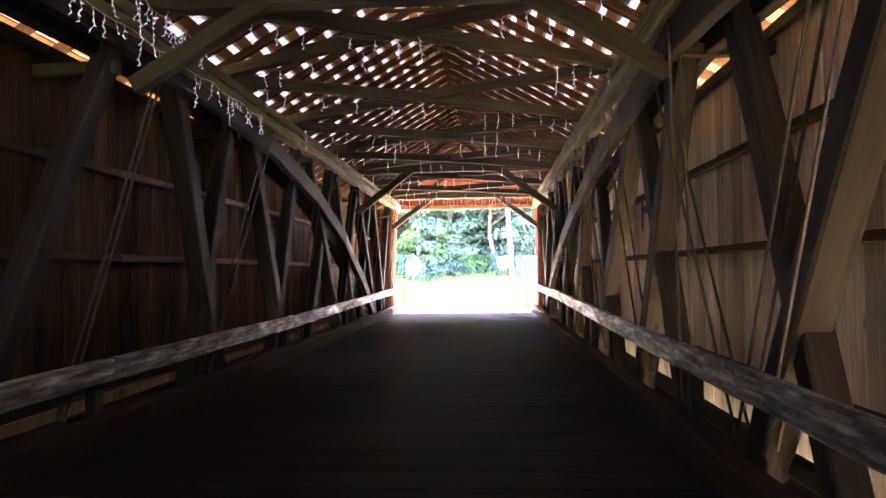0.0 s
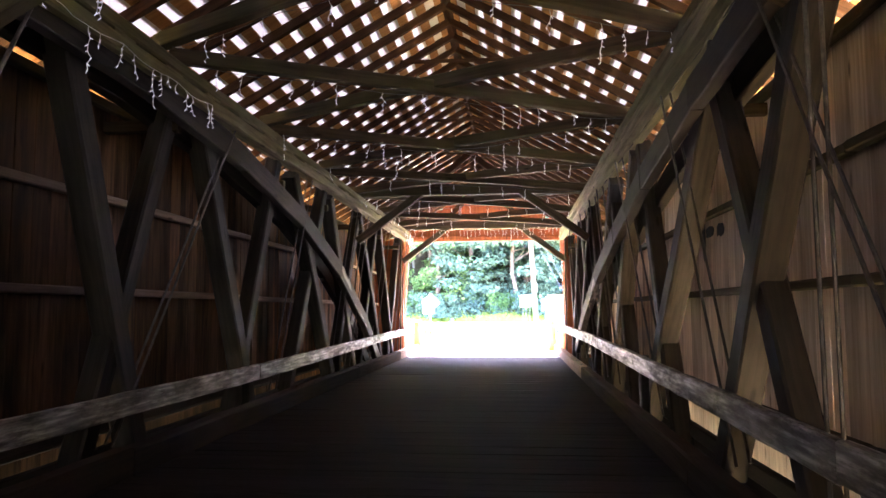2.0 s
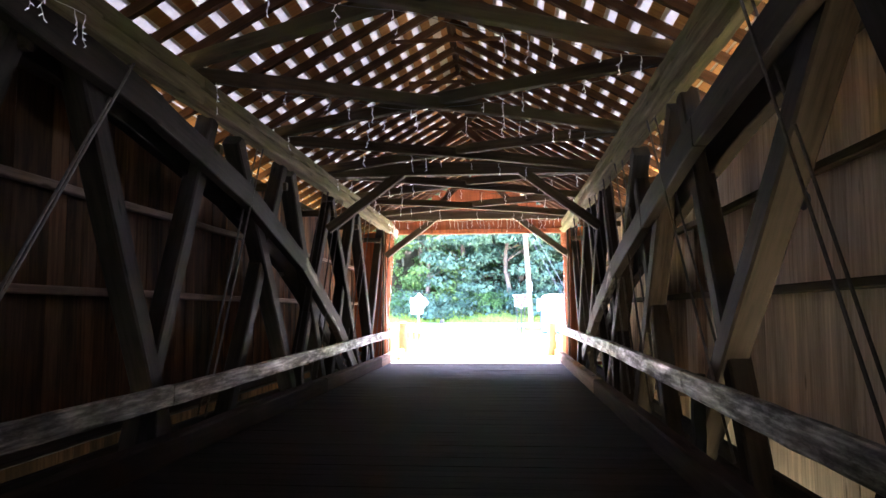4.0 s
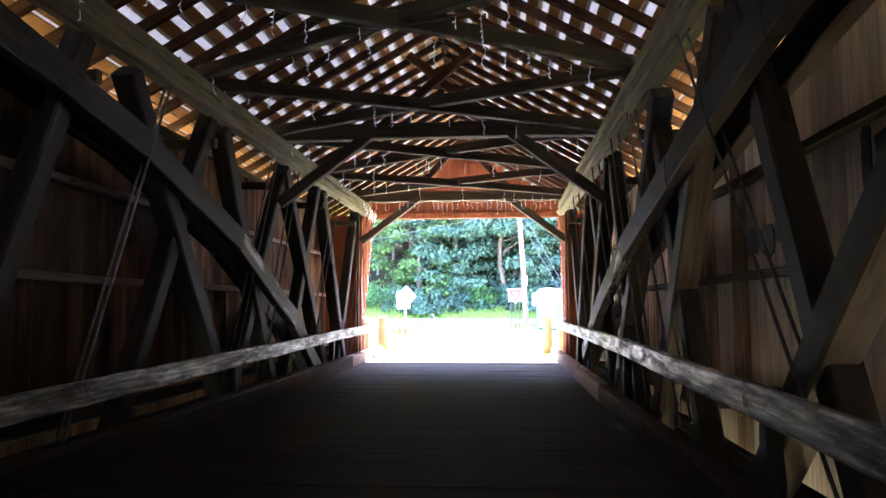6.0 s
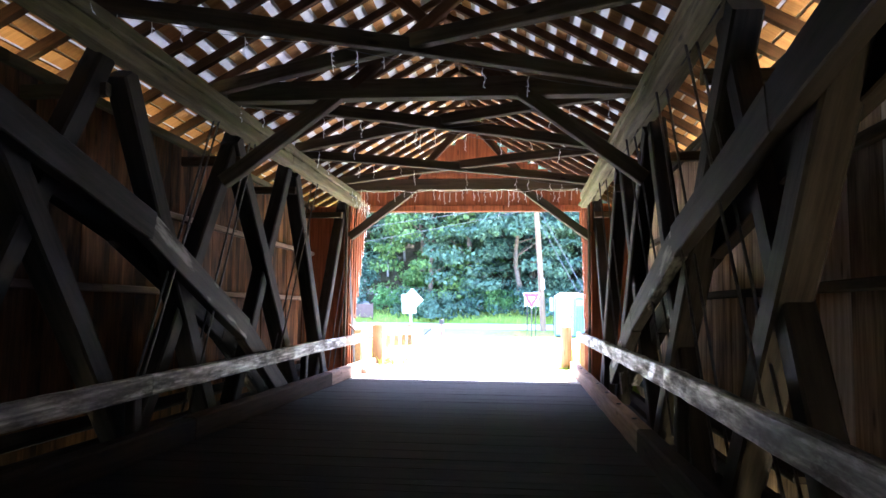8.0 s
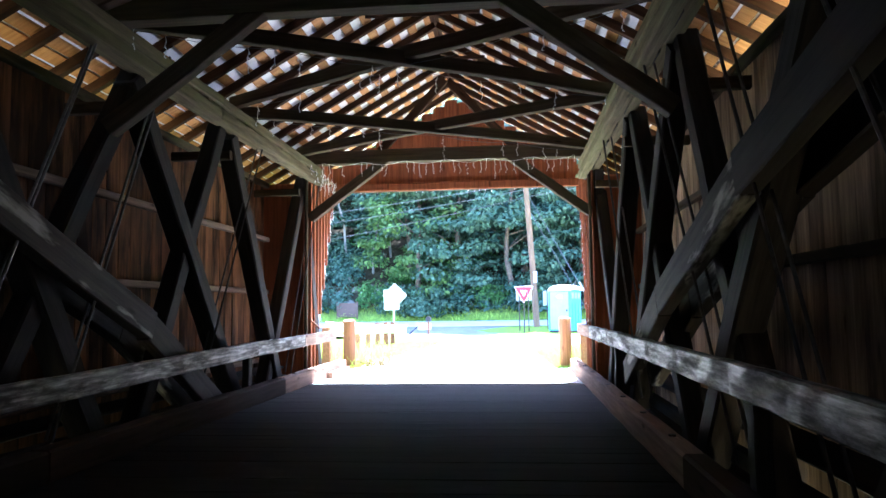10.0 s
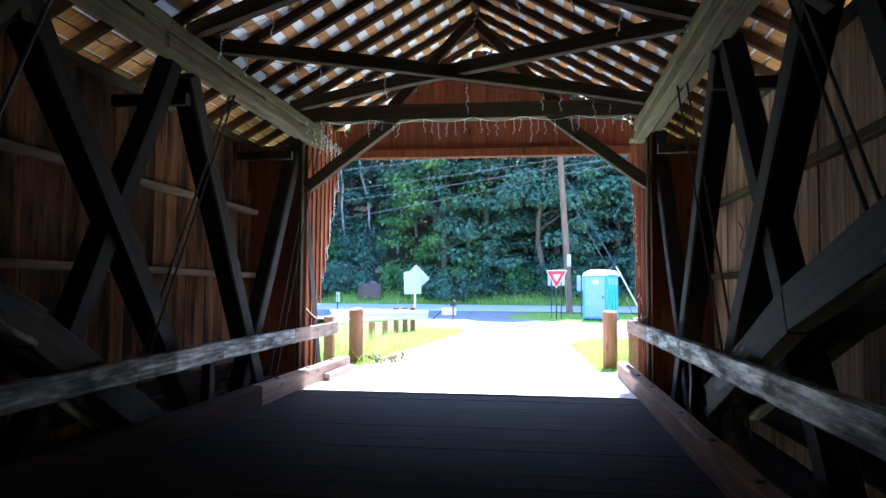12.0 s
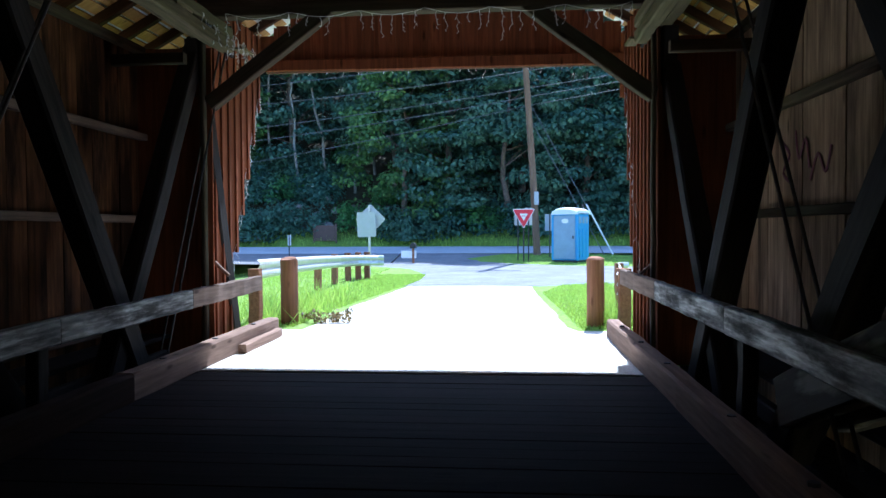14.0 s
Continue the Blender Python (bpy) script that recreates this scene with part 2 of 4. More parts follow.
def paving(name, lo, hi, coarse, fine):
    m, nt, b = material(name, 0.9, 0, 0.2)
    v, _ = coords(nt, (1, 1, 1))
    n1 = node(nt, "ShaderNodeTexNoise", Scale=coarse, Detail=7.0, Roughness=0.7)
    n2 = node(nt, "ShaderNodeTexVoronoi", Scale=fine)
    nt.links.new(v, n1.inputs["Vector"]), nt.links.new(v, n2.inputs["Vector"])
    col = ramp(nt, n1.outputs[0], [(0.3, lo), (0.7, hi)])
    speck = ramp(nt, n2.outputs["Color"], [(0.0, (0.8, 0.8, 0.8)), (1.0, (1.15, 1.15, 1.15))])
    nt.links.new(mixed(nt, 1.0, col, speck, "MULTIPLY"), b.inputs["Base Color"])
    bump(nt, b, n2.outputs["Distance"], 0.5, 0.01)
    return m


M_GROUND = ground_material()
M_GRAVEL = paving("pale_gravel", (0.52, 0.49, 0.43), (0.70, 0.67, 0.61), 0.7, 45)
M_ASPHALT = paving("worn_asphalt", (0.15, 0.15, 0.157), (0.25, 0.25, 0.255), 0.9, 70)
# lighter asphalt copy: its colour makes up for the hill's shade on the road
M_ROAD = paving("asphalt_lightened_in_shade", (0.42, 0.42, 0.43), (0.54, 0.54, 0.55), 0.4, 70)


# ---- builders ----
def link(name, bm, mat, parent=None, label="", smooth=False):
    me = bpy.data.meshes.new(name)
    bm.to_mesh(me)
    bm.free()
    me.materials.append(mat)
    if smooth:
        for p in me.polygons:
            p.use_smooth = True
    ob = new(name, me)
    if parent:
        ob.parent = parent
    if label:
        ob["label"] = label
    return ob


def part(name, bm, mat, parent, label=""):
    return link(name, bm, mat, parent, label)


def empty(name, label, category, at=(0, 0, 0), group="", kind=""):
    ob = new(name)
    ob.location = at
    return tagged(ob, label, category, group, kind)


def timber_mesh(length, w, h, bevel=0.012, steps=6, wobble=0.006, sag=0.0, seed=1):
    """A sawn timber along local x, chamfered, slightly uneven, rising by sag in the middle."""
    rnd = random.Random(seed)
    bm = bmesh.new()
    c = min(bevel, w * 0.3, h * 0.3)
    y, z = w / 2, h / 2
    ring = [(-y + c, -z), (y - c, -z), (y, -z + c), (y, z - c), (y - c, z), (-y + c, z), (-y, z - c), (-y, -z + c)]
    rows = []
    for i in range(steps + 1):
        u = i / steps
        oy, oz = rnd.uniform(-wobble, wobble), rnd.uniform(-wobble, wobble) + sag * 4 * u * (1 - u)
        rows.append([bm.verts.new((u * length, a + oy, b + oz)) for a, b in ring])
    for a, b in zip(rows, rows[1:]):
        for j in range(8):
            bm.faces.new((a[j], b[j], b[(j + 1) % 8], a[(j + 1) % 8]))
    bm.faces.new(rows[0])
    bm.faces.new(rows[-1][::-1])
    bmesh.ops.recalc_face_normals(bm, faces=bm.faces)
    return bm


SEED = [0]


def timber(name, p0, p1, w, h, mat, parent=None, label="", category="", group="", kind="", **kw):
    """A timber from p0 to p1; w across, h upright."""
    SEED[0] += 1
    p0, p1 = Vector(p0), Vector(p1)
    d = p1 - p0
    ob = link(name, timber_mesh(d.length, w, h, seed=SEED[0], **kw), mat, parent, label)
    x = d.normalized()
    up = Vector((0, 0, 1)) if abs(x.z) < 0.98 else Vector((0, 1, 0))
    y = up.cross(x).normalized()
    z = x.cross(y)
    ob.matrix_basis = Matrix.Translation(p0) @ Matrix((x, y, z)).transposed().to_4x4()
    if parent is None:
        tagged(ob, "", category, group, kind)
    return ob


def tube_bm(points, r, sides=6, bm=None, taper=1.0):
    bm = bm or bmesh.new()
    pts = [Vector(p) for p in points]
    rows = []
    for i, p in enumerate(pts):
        d = (pts[min(i + 1, len(pts) - 1)] - pts[max(i - 1, 0)]).normalized()
        side = d.orthogonal().normalized() if abs(d.z) > 0.9 else d.cross(Vector((0, 0, 1))).normalized()
        up = side.cross(d)
        rr = r * (1 + (taper - 1) * i / max(1, len(pts) - 1))
        rows.append([bm.verts.new(p + (side * math.cos(a) + up * math.sin(a)) * rr)
                     for a in (2 * math.pi * j / sides for j in range(sides))])
    for a, b in zip(rows, rows[1:]):
        for j in range(sides):
            bm.faces.new((a[j], a[(j + 1) % sides], b[(j + 1) % sides], b[j]))
    bm.faces.new(rows[0][::-1])
    bm.faces.new(rows[-1])
    return bm


def box_bm(x0, x1, y0, y1, z0, z1, bevel=0.0, bm=None):
    bm = bm or bmesh.new()
    r = bmesh.ops.create_cube(bm, size=1)
    for v in r["verts"]:
        v.co = Vector(((x0 + x1) / 2 + v.co.x * (x1 - x0), (y0 + y1) / 2 + v.co.y * (y1 - y0), (z0 + z1) / 2 + v.co.z * (z1 - z0)))
    if bevel:
        es = list({e for v in r["verts"] for e in v.link_edges})
        bmesh.ops.bevel(bm, geom=es, offset=bevel, segments=2, affect="EDGES", profile=0.6)
    return bm


# ---- plan of the bridge: x across, y along, deck at z = 0 ----
Y0, Y1 = -14.0, 28.0
MID = 7.0
WALL_X, CHORD_X, TRUSS_X = 3.46, 2.39, 2.72
RIDGE, PITCH = 5.72, 0.565
WALL_TOP, LOW_TOP = 3.63, 3.54
TOPS = [10.3, 13.9, 16.6, 19.8, 22.2, 25.4]
# height of the arch's middle line by distance from mid-span
ARCH = {-1: [(d, 3.64 - 0.01101 * d ** 2 - 0.0000241 * d ** 4) for d in (0, 2.6, 5.2, 7.8, 10.4, 13, 15.1)],
        1: [(0, 3.45), (4.1, 3.17), (7.4, 2.62), (10.1, 2.1), (12.1, 1.58), (13.8, 1.0), (15.1, 0.42)]}
# truss members on either side: y under the top chord, y near the deck
POSTS = {-1: [(7.3, 5.5), (10.5, 9.2), (13.95, 12.6), (16.8, 15.0), (20.0, 18.0), (22.2, 20.45), (26.2, 24.4)],
         1: [(6.2, 4.75), (9.75, 8.0), (13.4, 11.85), (16.4, 14.8), (19.6, 17.95), (22.2, 20.15), (26.5, 24.4)]}
BRACES = {-1: [(8.5, 9.65), (11.1, 12.6), (14.7, 17.0), (17.1, 19.0), (19.85, 22.3), (22.45, 24.25)],
          1: [(3.15, 5.25), (7.25, 9.2), (9.3, 12.5), (13.65, 15.9), (15.9, 18.6), (19.65, 22.1), (22.3, 24.3)]}
RODS = {-1: [(8.0, 6.15), (11.9, 9.2), (15.3, 13.6), (19.0, 17.2), (20.2, 18.5), (23.35, 21.25), (26.5, 24.9)],
        1: [(3.5, 5.7), (6.95, 7.15), (8.1, 5.7), (10.9, 8.8), (14.4, 11.5), (16.85, 14.8), (18.15, 16.3), (20.3, 17.85), (23.5, 21.4)]}
for member in (POSTS, BRACES, RODS):
    for side in (-1, 1):
        member[side] += [(2 * MID - top, 2 * MID - foot) for top, foot in member[side] if top > 10.8]


# ---- ground ----
def smooth(a, b, v):
    t = max(0.0, min(1.0, (v - a) / (b - a)))
    return t * t * (3 - 2 * t)


def level(y):
    """Height of the approach and of the roads along y."""
    return 0.04 * smooth(40, 48, y) + 0.28 * smooth(48.5, 54, y) + 0.14 * smooth(53, 58, y)


def terrain(x, y):
    bank = smooth(19, 26.5, y) if y > MID else smooth(-5, -12.5, y)
    z = -4.2 * (1 - bank) + (level(y) - 0.02) * bank
    z -= 0.9 * smooth(4.5, 14, abs(x)) * smooth(60, 46, y) * bank
    if y > 58.5:
        z += 0.62 * min(y - 58.5, 45) + 0.7 * noise.noise((x * 0.15, y * 0.15, 0)) * smooth(58.5, 63, y)
    if abs(x) > 9 or y > 60:
        z += 0.15 * noise.noise((x * 0.4, y * 0.4, 3))
    return z


def ground_sheet():
    xs = [-400, -200, -100, -60, -40] + [-30 + i * 1.25 for i in range(49)] + [40, 60, 100, 200, 400]
    ys = [-400, -200, -100, -60, -40, -30] + [-24 + i * 1.1 for i in range(94)] + [82, 90, 100, 130, 200, 400]
    bm = bmesh.new()
    grid = [[bm.verts.new((x, y, terrain(x, y))) for x in xs] for y in ys]
    for j in range(len(ys) - 1):
        for i in range(len(xs) - 1):
            bm.faces.new((grid[j][i], grid[j][i + 1], grid[j + 1][i + 1], grid[j + 1][i]))
    return tagged(link("ground", bm, M_GROUND, smooth=True), "grassy ground falling to a sandy river bed below the bridge", "ground", kind="structure")


ground_sheet()


def lane(name, rows, mat, label, lift, steps=14):
    """A paved strip between two edges given at places along y."""
    bm = bmesh.new()
    prev = None
    for (y, a, b), nxt in zip(rows, rows[1:] + [None]):
        n = 1 if nxt is None else max(1, int((nxt[0] - y) / 0.5))
        for k in range(n):
            u = k / n
            yy = y if nxt is None else y + (nxt[0] - y) * u
            aa, bb = (a, b) if nxt is None else (a + (nxt[1] - a) * u, b + (nxt[2] - b) * u)
            aa += 0.12 * noise.noise((yy * 0.9, 1, 0))
            bb += 0.12 * noise.noise((yy * 0.9, 5, 0))
            row = [bm.verts.new((aa + (bb - aa) * i / steps, yy, level(yy) + lift - 0.03 * abs(2 * i / steps - 1) ** 4)) for i in range(steps + 1)]
            if prev:
                for i in range(steps):
                    bm.faces.new((prev[i], prev[i + 1], row[i + 1], row[i]))
            prev = row
    return tagged(link(name, bm, mat, smooth=True), label, "road", kind="structure")


slab = tagged(link("abutment_slab", box_bm(-2.46, 2.46, 25.0, 28.05, -0.5, 0.0), M_GRAVEL), "pale slab at the bridge mouth", "floor", kind="structure")
lane("road_1", [(28.02, -2.35, 2.25), (28.6, -2.27, 2.05), (31.3, -2.2, 1.93), (34.4, -1.9, 1.8), (36.3, -1.72, 1.75)], M_GRAVEL, "pale sunlit gravel approach at the bridge mouth", 0.0)
lane("road_2", [(36.3, -1.72, 1.75), (36.7, -1.68, 2.4), (37.3, -1.62, 3.6), (38.4, -1.55, 5.2), (40.8, -1.66, 9.0), (42.5, -2.0, 16.0), (44.2, -2.6, 10.0), (46.0, -4.5, 3.2), (48.5, -14.0, 0.6), (50.5, -20.0, -0.8), (52.6, -26.0, 1.0)], M_ASPHALT, "cracked grey asphalt drive widening towards the crossing road", 0.012)
lane("road_3", [(52.4, -90, 90), (57.9, -90, 90)], M_ROAD, "shaded grey asphalt road crossing below the wooded hill", 0.02, 60)
lane("road_4", [(-70, -2.6, 2.6), (-14.02, -2.3, 2.3)], M_GRAVEL, "pale gravel approach behind the bridge", 0.0)

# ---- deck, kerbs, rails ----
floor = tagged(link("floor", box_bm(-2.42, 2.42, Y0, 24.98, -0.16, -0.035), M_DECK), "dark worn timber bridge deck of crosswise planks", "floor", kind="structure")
def rail_top(s, y):
    """The rails sag towards the middle of the span."""
    if s < 0:
        return 0.67 + 0.16 * smooth(10, 27, y)
    return 0.77 + 0.15 * smooth(6, 20, y)


for s in (-1, 1):
    for a, b in ((Y0, -9.6), (-9.58, 0.2), (0.22, 9.0), (9.02, 18.0), (18.02, 23.6), (23.62, 27.6)):
        # kerb lengths near the mouth take the lit colour, the inner ones the shaded
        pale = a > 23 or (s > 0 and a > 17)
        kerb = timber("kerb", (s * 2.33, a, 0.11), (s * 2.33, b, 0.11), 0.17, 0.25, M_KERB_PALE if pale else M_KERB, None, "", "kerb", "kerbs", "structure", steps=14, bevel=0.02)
        kerb["label"] = "pale brown bolted timber kerb, coloured lighter as lit at the bridge mouth" if pale else "weathered timber kerb, coloured dark as shaded along the deck edge"
        if pale:
            # bolt heads sunk in the top of the kerb, along its own length
            d = 0.7
            while d < b - a:
                part("bolt", tube_bm([(d, 0, 0.115), (d, 0, 0.138)], 0.032, 6), M_IRON, kerb, "dark iron bolt head")
                d += 1.25
    if s < 0:
        timber("kerb_block", (s * 2.18, 26.0, 0.05), (s * 2.18, 27.4, 0.05), 0.1, 0.12, M_KERB_PALE, None, "low brown timber block beside the kerb end", "timber", "kerbs")
    # added planks, hidden behind the kerb, that cut light coming up from below
    for a, b in ((Y0, -6.0), (-5.98, 4.0), (4.02, 15.0), (15.02, 24.95)):
        timber("side_plank", (s * 2.575, a, -0.085), (s * 2.575, b, -0.085), 0.29, 0.05, M_DECK, None, "dark plank added outside the kerb to narrow the light gap by the deck", "plank", "side planks", "structure", steps=8)
    timber("rail_strut", (s * 2.62, 26.3, 1.06), (s * 2.44, 26.3, 0.9), 0.06, 0.035, M_KERB_PALE, None, "short pale lath strut bracing the rail end", "strut", "rail struts", steps=2)
    # guard rail planks and their short stub posts
    rail = empty("guard_rail", "long whitewashed plank guard rail with peeling paint", "railing", group="bridge rails")
    for a, b in ((Y0 + 0.3, -10.6), (-10.59, -5.4), (-5.39, 0.9), (0.91, 6.6), (6.61, 12.4), (12.41, 17.3), (17.31, 22.8), (22.81, 25.1), (25.11, 27.3)):
        timber("plank", (s * 2.41, a, rail_top(s, a) - 0.1), (s * 2.41, b, rail_top(s, b) - 0.1), 0.075, 0.2, M_RAIL if a < 25 else M_BARERAIL_LITGIRT, rail, "" if a < 25 else "bare grey-brown plank at the rail end", steps=16, wobble=0.005)
    for y in (1.0, 6.5, 12.3, 17.2, 22.7):
        timber("stub", (s * 2.50, y, 0.0), (s * 2.50, y, rail_top(s, y) - 0.02), 0.1, 0.14, M_TRUSS, rail)

# ---- trusses: chords, arch, posts, braces, rods ----
for s, side in ((-1, "left"), (1, "right")):
    truss = empty("bridge_truss", "dark timber arch truss with leaning posts, braces and iron rods", "truss", group="trusses")
    joints = [Y0 + 1.6, -5.0, 4.0, 13.0, 21.5, 26.4]
    for a, b in zip(joints, joints[1:]):
        for x, z, w, h in ((2.47, 3.836, 0.15, 0.132), (2.47, 3.668, 0.15, 0.156), (2.665, 3.80, 0.15, 0.25)):
            timber("top_chord", (s * x, a, z), (s * x, b, z), w, h, M_CHORD, truss, "grey notched top chord timber with yellow-green bounced light in its colour", steps=18, bevel=0.018, wobble=0.008)
        for x in (2.58, 2.93):
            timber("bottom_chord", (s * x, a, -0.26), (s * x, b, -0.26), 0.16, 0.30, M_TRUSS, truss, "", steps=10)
    # packing blocks between the chord leaves
    y = Y0 + 0.6
    while y < 27:
        timber("chord_key", (s * 2.475, y + 0.3, 3.757), (s * 2.475, y + 0.66, 3.757), 0.135, 0.03, M_CHORD, truss, steps=1, bevel=0.002)
        timber("chord_block", (s * 2.565, y, 3.74), (s * 2.565, y + 0.32, 3.74), 0.05, 0.2, M_TRUSS, truss, steps=1)
        y += 0.95
    # arch of two leaves in straight lengths
    rise = ARCH[s]

    def arch_z(y):
        return float(np.interp(abs(y - MID), [d for d, z in rise], [z for d, z in rise]))
    cuts = [MID + k * 2.6 for k in range(-5, 6)] + [MID - 15.1, MID + 15.1]
    cuts.sort()
    for x, dz in ((2.55, 0.0), (2.86, -0.02)):
        for a, b in zip(cuts, cuts[1:]):
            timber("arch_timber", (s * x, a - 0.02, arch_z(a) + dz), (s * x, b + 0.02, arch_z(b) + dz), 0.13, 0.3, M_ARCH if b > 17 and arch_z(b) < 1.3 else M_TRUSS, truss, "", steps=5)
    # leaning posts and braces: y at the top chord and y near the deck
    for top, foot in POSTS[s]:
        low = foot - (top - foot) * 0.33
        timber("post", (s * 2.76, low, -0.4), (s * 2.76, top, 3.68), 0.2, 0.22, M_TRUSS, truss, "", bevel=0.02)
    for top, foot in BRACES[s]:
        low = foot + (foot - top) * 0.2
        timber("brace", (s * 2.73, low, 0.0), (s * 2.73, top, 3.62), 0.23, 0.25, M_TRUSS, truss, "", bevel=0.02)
    for top, foot in RODS[s]:
        for dx in (0.0, 0.14):
            part("iron_rod", tube_bm([(s * (2.46 + dx), top + dx, 3.95), (s * (2.56 + dx), foot + dx, 0.2)], 0.013, 6), M_IRON, truss, "thin dark iron tie rod")
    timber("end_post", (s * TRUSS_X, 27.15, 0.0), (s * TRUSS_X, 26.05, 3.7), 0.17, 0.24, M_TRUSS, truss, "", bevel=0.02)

# ---- tie beams, lateral braces, knee braces, roof struts ----
TIES = [7.35, 19.25, 26.1, -5.2, -12.1]
for y in TIES:
    timber("tie_beam", (-2.75, y, 4.04), (2.75, y, 4.04), 0.2, 0.24, M_TIE, None, "dark brown timber tie beam across the bridge", "beam", "tie beams", sag=0.02)
    for s in (-1, 1):
        lift = 0.28 if y < 8 else 0.0
        timber("knee_brace", (s * 2.56, y - 0.02, 2.93 + lift), (s * 1.12, y - 0.02, 4.0 + lift * 0.3), 0.15, 0.17, M_TIE, None, "short brown timber knee brace under a tie beam", "brace", "knee braces")
LATERAL = [-11.7, -8.6, -5.5, -2.4, 0.7, 3.8, 6.9, 10.0, 13.1, 16.25, 19.15, 22.45, 25.6]
for a, b in zip(LATERAL, LATERAL[1:]):
    timber("lateral_brace", (-2.6, a + 0.12, 4.0), (2.6, b - 0.12, 4.0), 0.12, 0.155, M_TIE, None, "greenish brown diagonal timber between the top chords", "brace", "lateral braces", sag=0.03)
    timber("lateral_brace", (-2.6, b - 0.12, 4.05), (2.6, a + 0.12, 4.05), 0.12, 0.155, M_TIE, None, "greenish brown diagonal timber between the top chords", "brace", "lateral braces", sag=0.03)
for y in (19.25, 7.35):
    for s in (-1, 1):
        timber("roof_strut", (s * 0.95, y + s * 0.06, 4.1), (-s * 0.5, y + s * 0.06, 5.32), 0.1, 0.14, M_RAFTER, None, "dark crossed timber strut under the ridge", "strut", "roof struts")
for s in (-1, 1):
    timber("roof_strut", (s * 1.25, 26.1, 4.15), (s * 0.02, 26.1 + s * 0.05, 5.45), 0.1, 0.15, M_RAFTER, None, "dark timber strut rising to the ridge", "strut", "roof struts")

# ---- roof: pale sheet, laths with gaps, rafters ----
ROOF_X = 3.78


def roof_z(x):
    return RIDGE - PITCH * abs(x)


def roof_sheet():
    bm = bmesh.new()
    for s in (-1, 1):
        # overlapping courses: each runs past the lath below it and lies over the next
        start = 0.0
        while start < ROOF_X - 0.1:
            stop = min(start + 0.255 + 0.178, ROOF_X)
            xa, xb = s * start, s * stop
            za, zb = roof_z(xa) + 0.130, roof_z(xb) + 0.142
            vs = [bm.verts.new(p) for p in ((xa, Y0 - 0.5, za), (xb, Y0 - 0.5, zb), (xb, Y1 + 0.55, zb), (xa, Y1 + 0.55, za))]
            bm.faces.new(vs if s > 0 else vs[::-1])
            start += 0.04 if start == 0.0 else 0.255
    return bm


roof = tagged(link("roof", roof_sheet(), M_ROOF), "gabled roof of pale sheets over spaced tan laths and dark rafters", "roof", kind="structure")
n = math.hypot(1, PITCH)
k = 0
x = 0.1
while x < ROOF_X:
    for s in (-1, 1):
        for a, b in ((Y0 - 0.4, -3.0), (-2.99, 8.2), (8.21, 18.4), (18.41, Y1 + 0.45)):
            ob = timber("lath", (s * x, a, roof_z(x) + 0.115), (s * x, b, roof_z(x) + 0.112), 0.148, 0.02, M_LATH, roof, steps=2, wobble=0.004)
            ob.matrix_basis = ob.matrix_basis @ Matrix.Rotation(s * math.atan(PITCH), 4, "X")
    x += 0.255 if x < 2.9 else 0.152
for s in (-1, 1):
    ob = timber("ridge_lath", (s * 0.028, Y0 - 0.4, RIDGE + 0.09), (s * 0.028, Y1 + 0.45, RIDGE + 0.09), 0.11, 0.016, M_RAFTER, roof, steps=2)
    ob.matrix_basis = ob.matrix_basis @ Matrix.Rotation(s * math.atan(PITCH), 4, "X")
y = Y0 - 0.2
while y < Y1 + 0.4:
    for s in (-1, 1):
        timber("rafter", (s * 0.02, y, RIDGE + 0.043), (s * 3.76, y, roof_z(3.76) + 0.043), 0.084, 0.11, M_RAFTER, roof, steps=2, bevel=0.006)
    y += 0.61
for y in (9.5, 11.0, 14.0, 15.6, 17.5, 20.7, 22.4, 24.2, 6.0, 4.0):
    timber("collar_tie", (-0.78, y, 5.2), (0.78, y, 5.2), 0.03, 0.06, M_RAFTER, None, "thin brown collar lath between the rafters", "collar tie", "collar ties", steps=2)

# ---- siding ----
def board_mesh(w, z0, z1, t, seed):
    """An upright board from z0 to z1, its face towards +x of the object."""
    rnd = random.Random(seed)
    bm = bmesh.new()
    c = 0.004
    rows = []
    for z, o in ((z0, rnd.uniform(-.004, .004)), ((z0 + z1) / 2, rnd.uniform(-.006, .006)), (z1, rnd.uniform(-.004, .004))):
        rows.append([bm.verts.new((xx + o, yy, z)) for xx, yy in ((0, -w / 2 + c), (0, w / 2 - c), (-c, w / 2), (-t, w / 2), (-t, -w / 2), (-c, -w / 2))])
    for a, b in zip(rows, rows[1:]):
        for j in range(6):
            bm.faces.new((a[j], a[(j + 1) % 6], b[(j + 1) % 6], b[j]))
    bm.faces.new(rows[0][::-1])
    bm.faces.new(rows[-1])
    bmesh.ops.recalc_face_normals(bm, faces=bm.faces)
    return bm


def shared_boards(w, z0, z1, t, count, mat, seed):
    out = []
    for i in range(count):
        me = bpy.data.meshes.new("board")
        bm = board_mesh(w, z0, z1, t, seed + i)
        bm.to_mesh(me)
        bm.free()
        me.materials.append(mat)
        out.append(me)
    return out


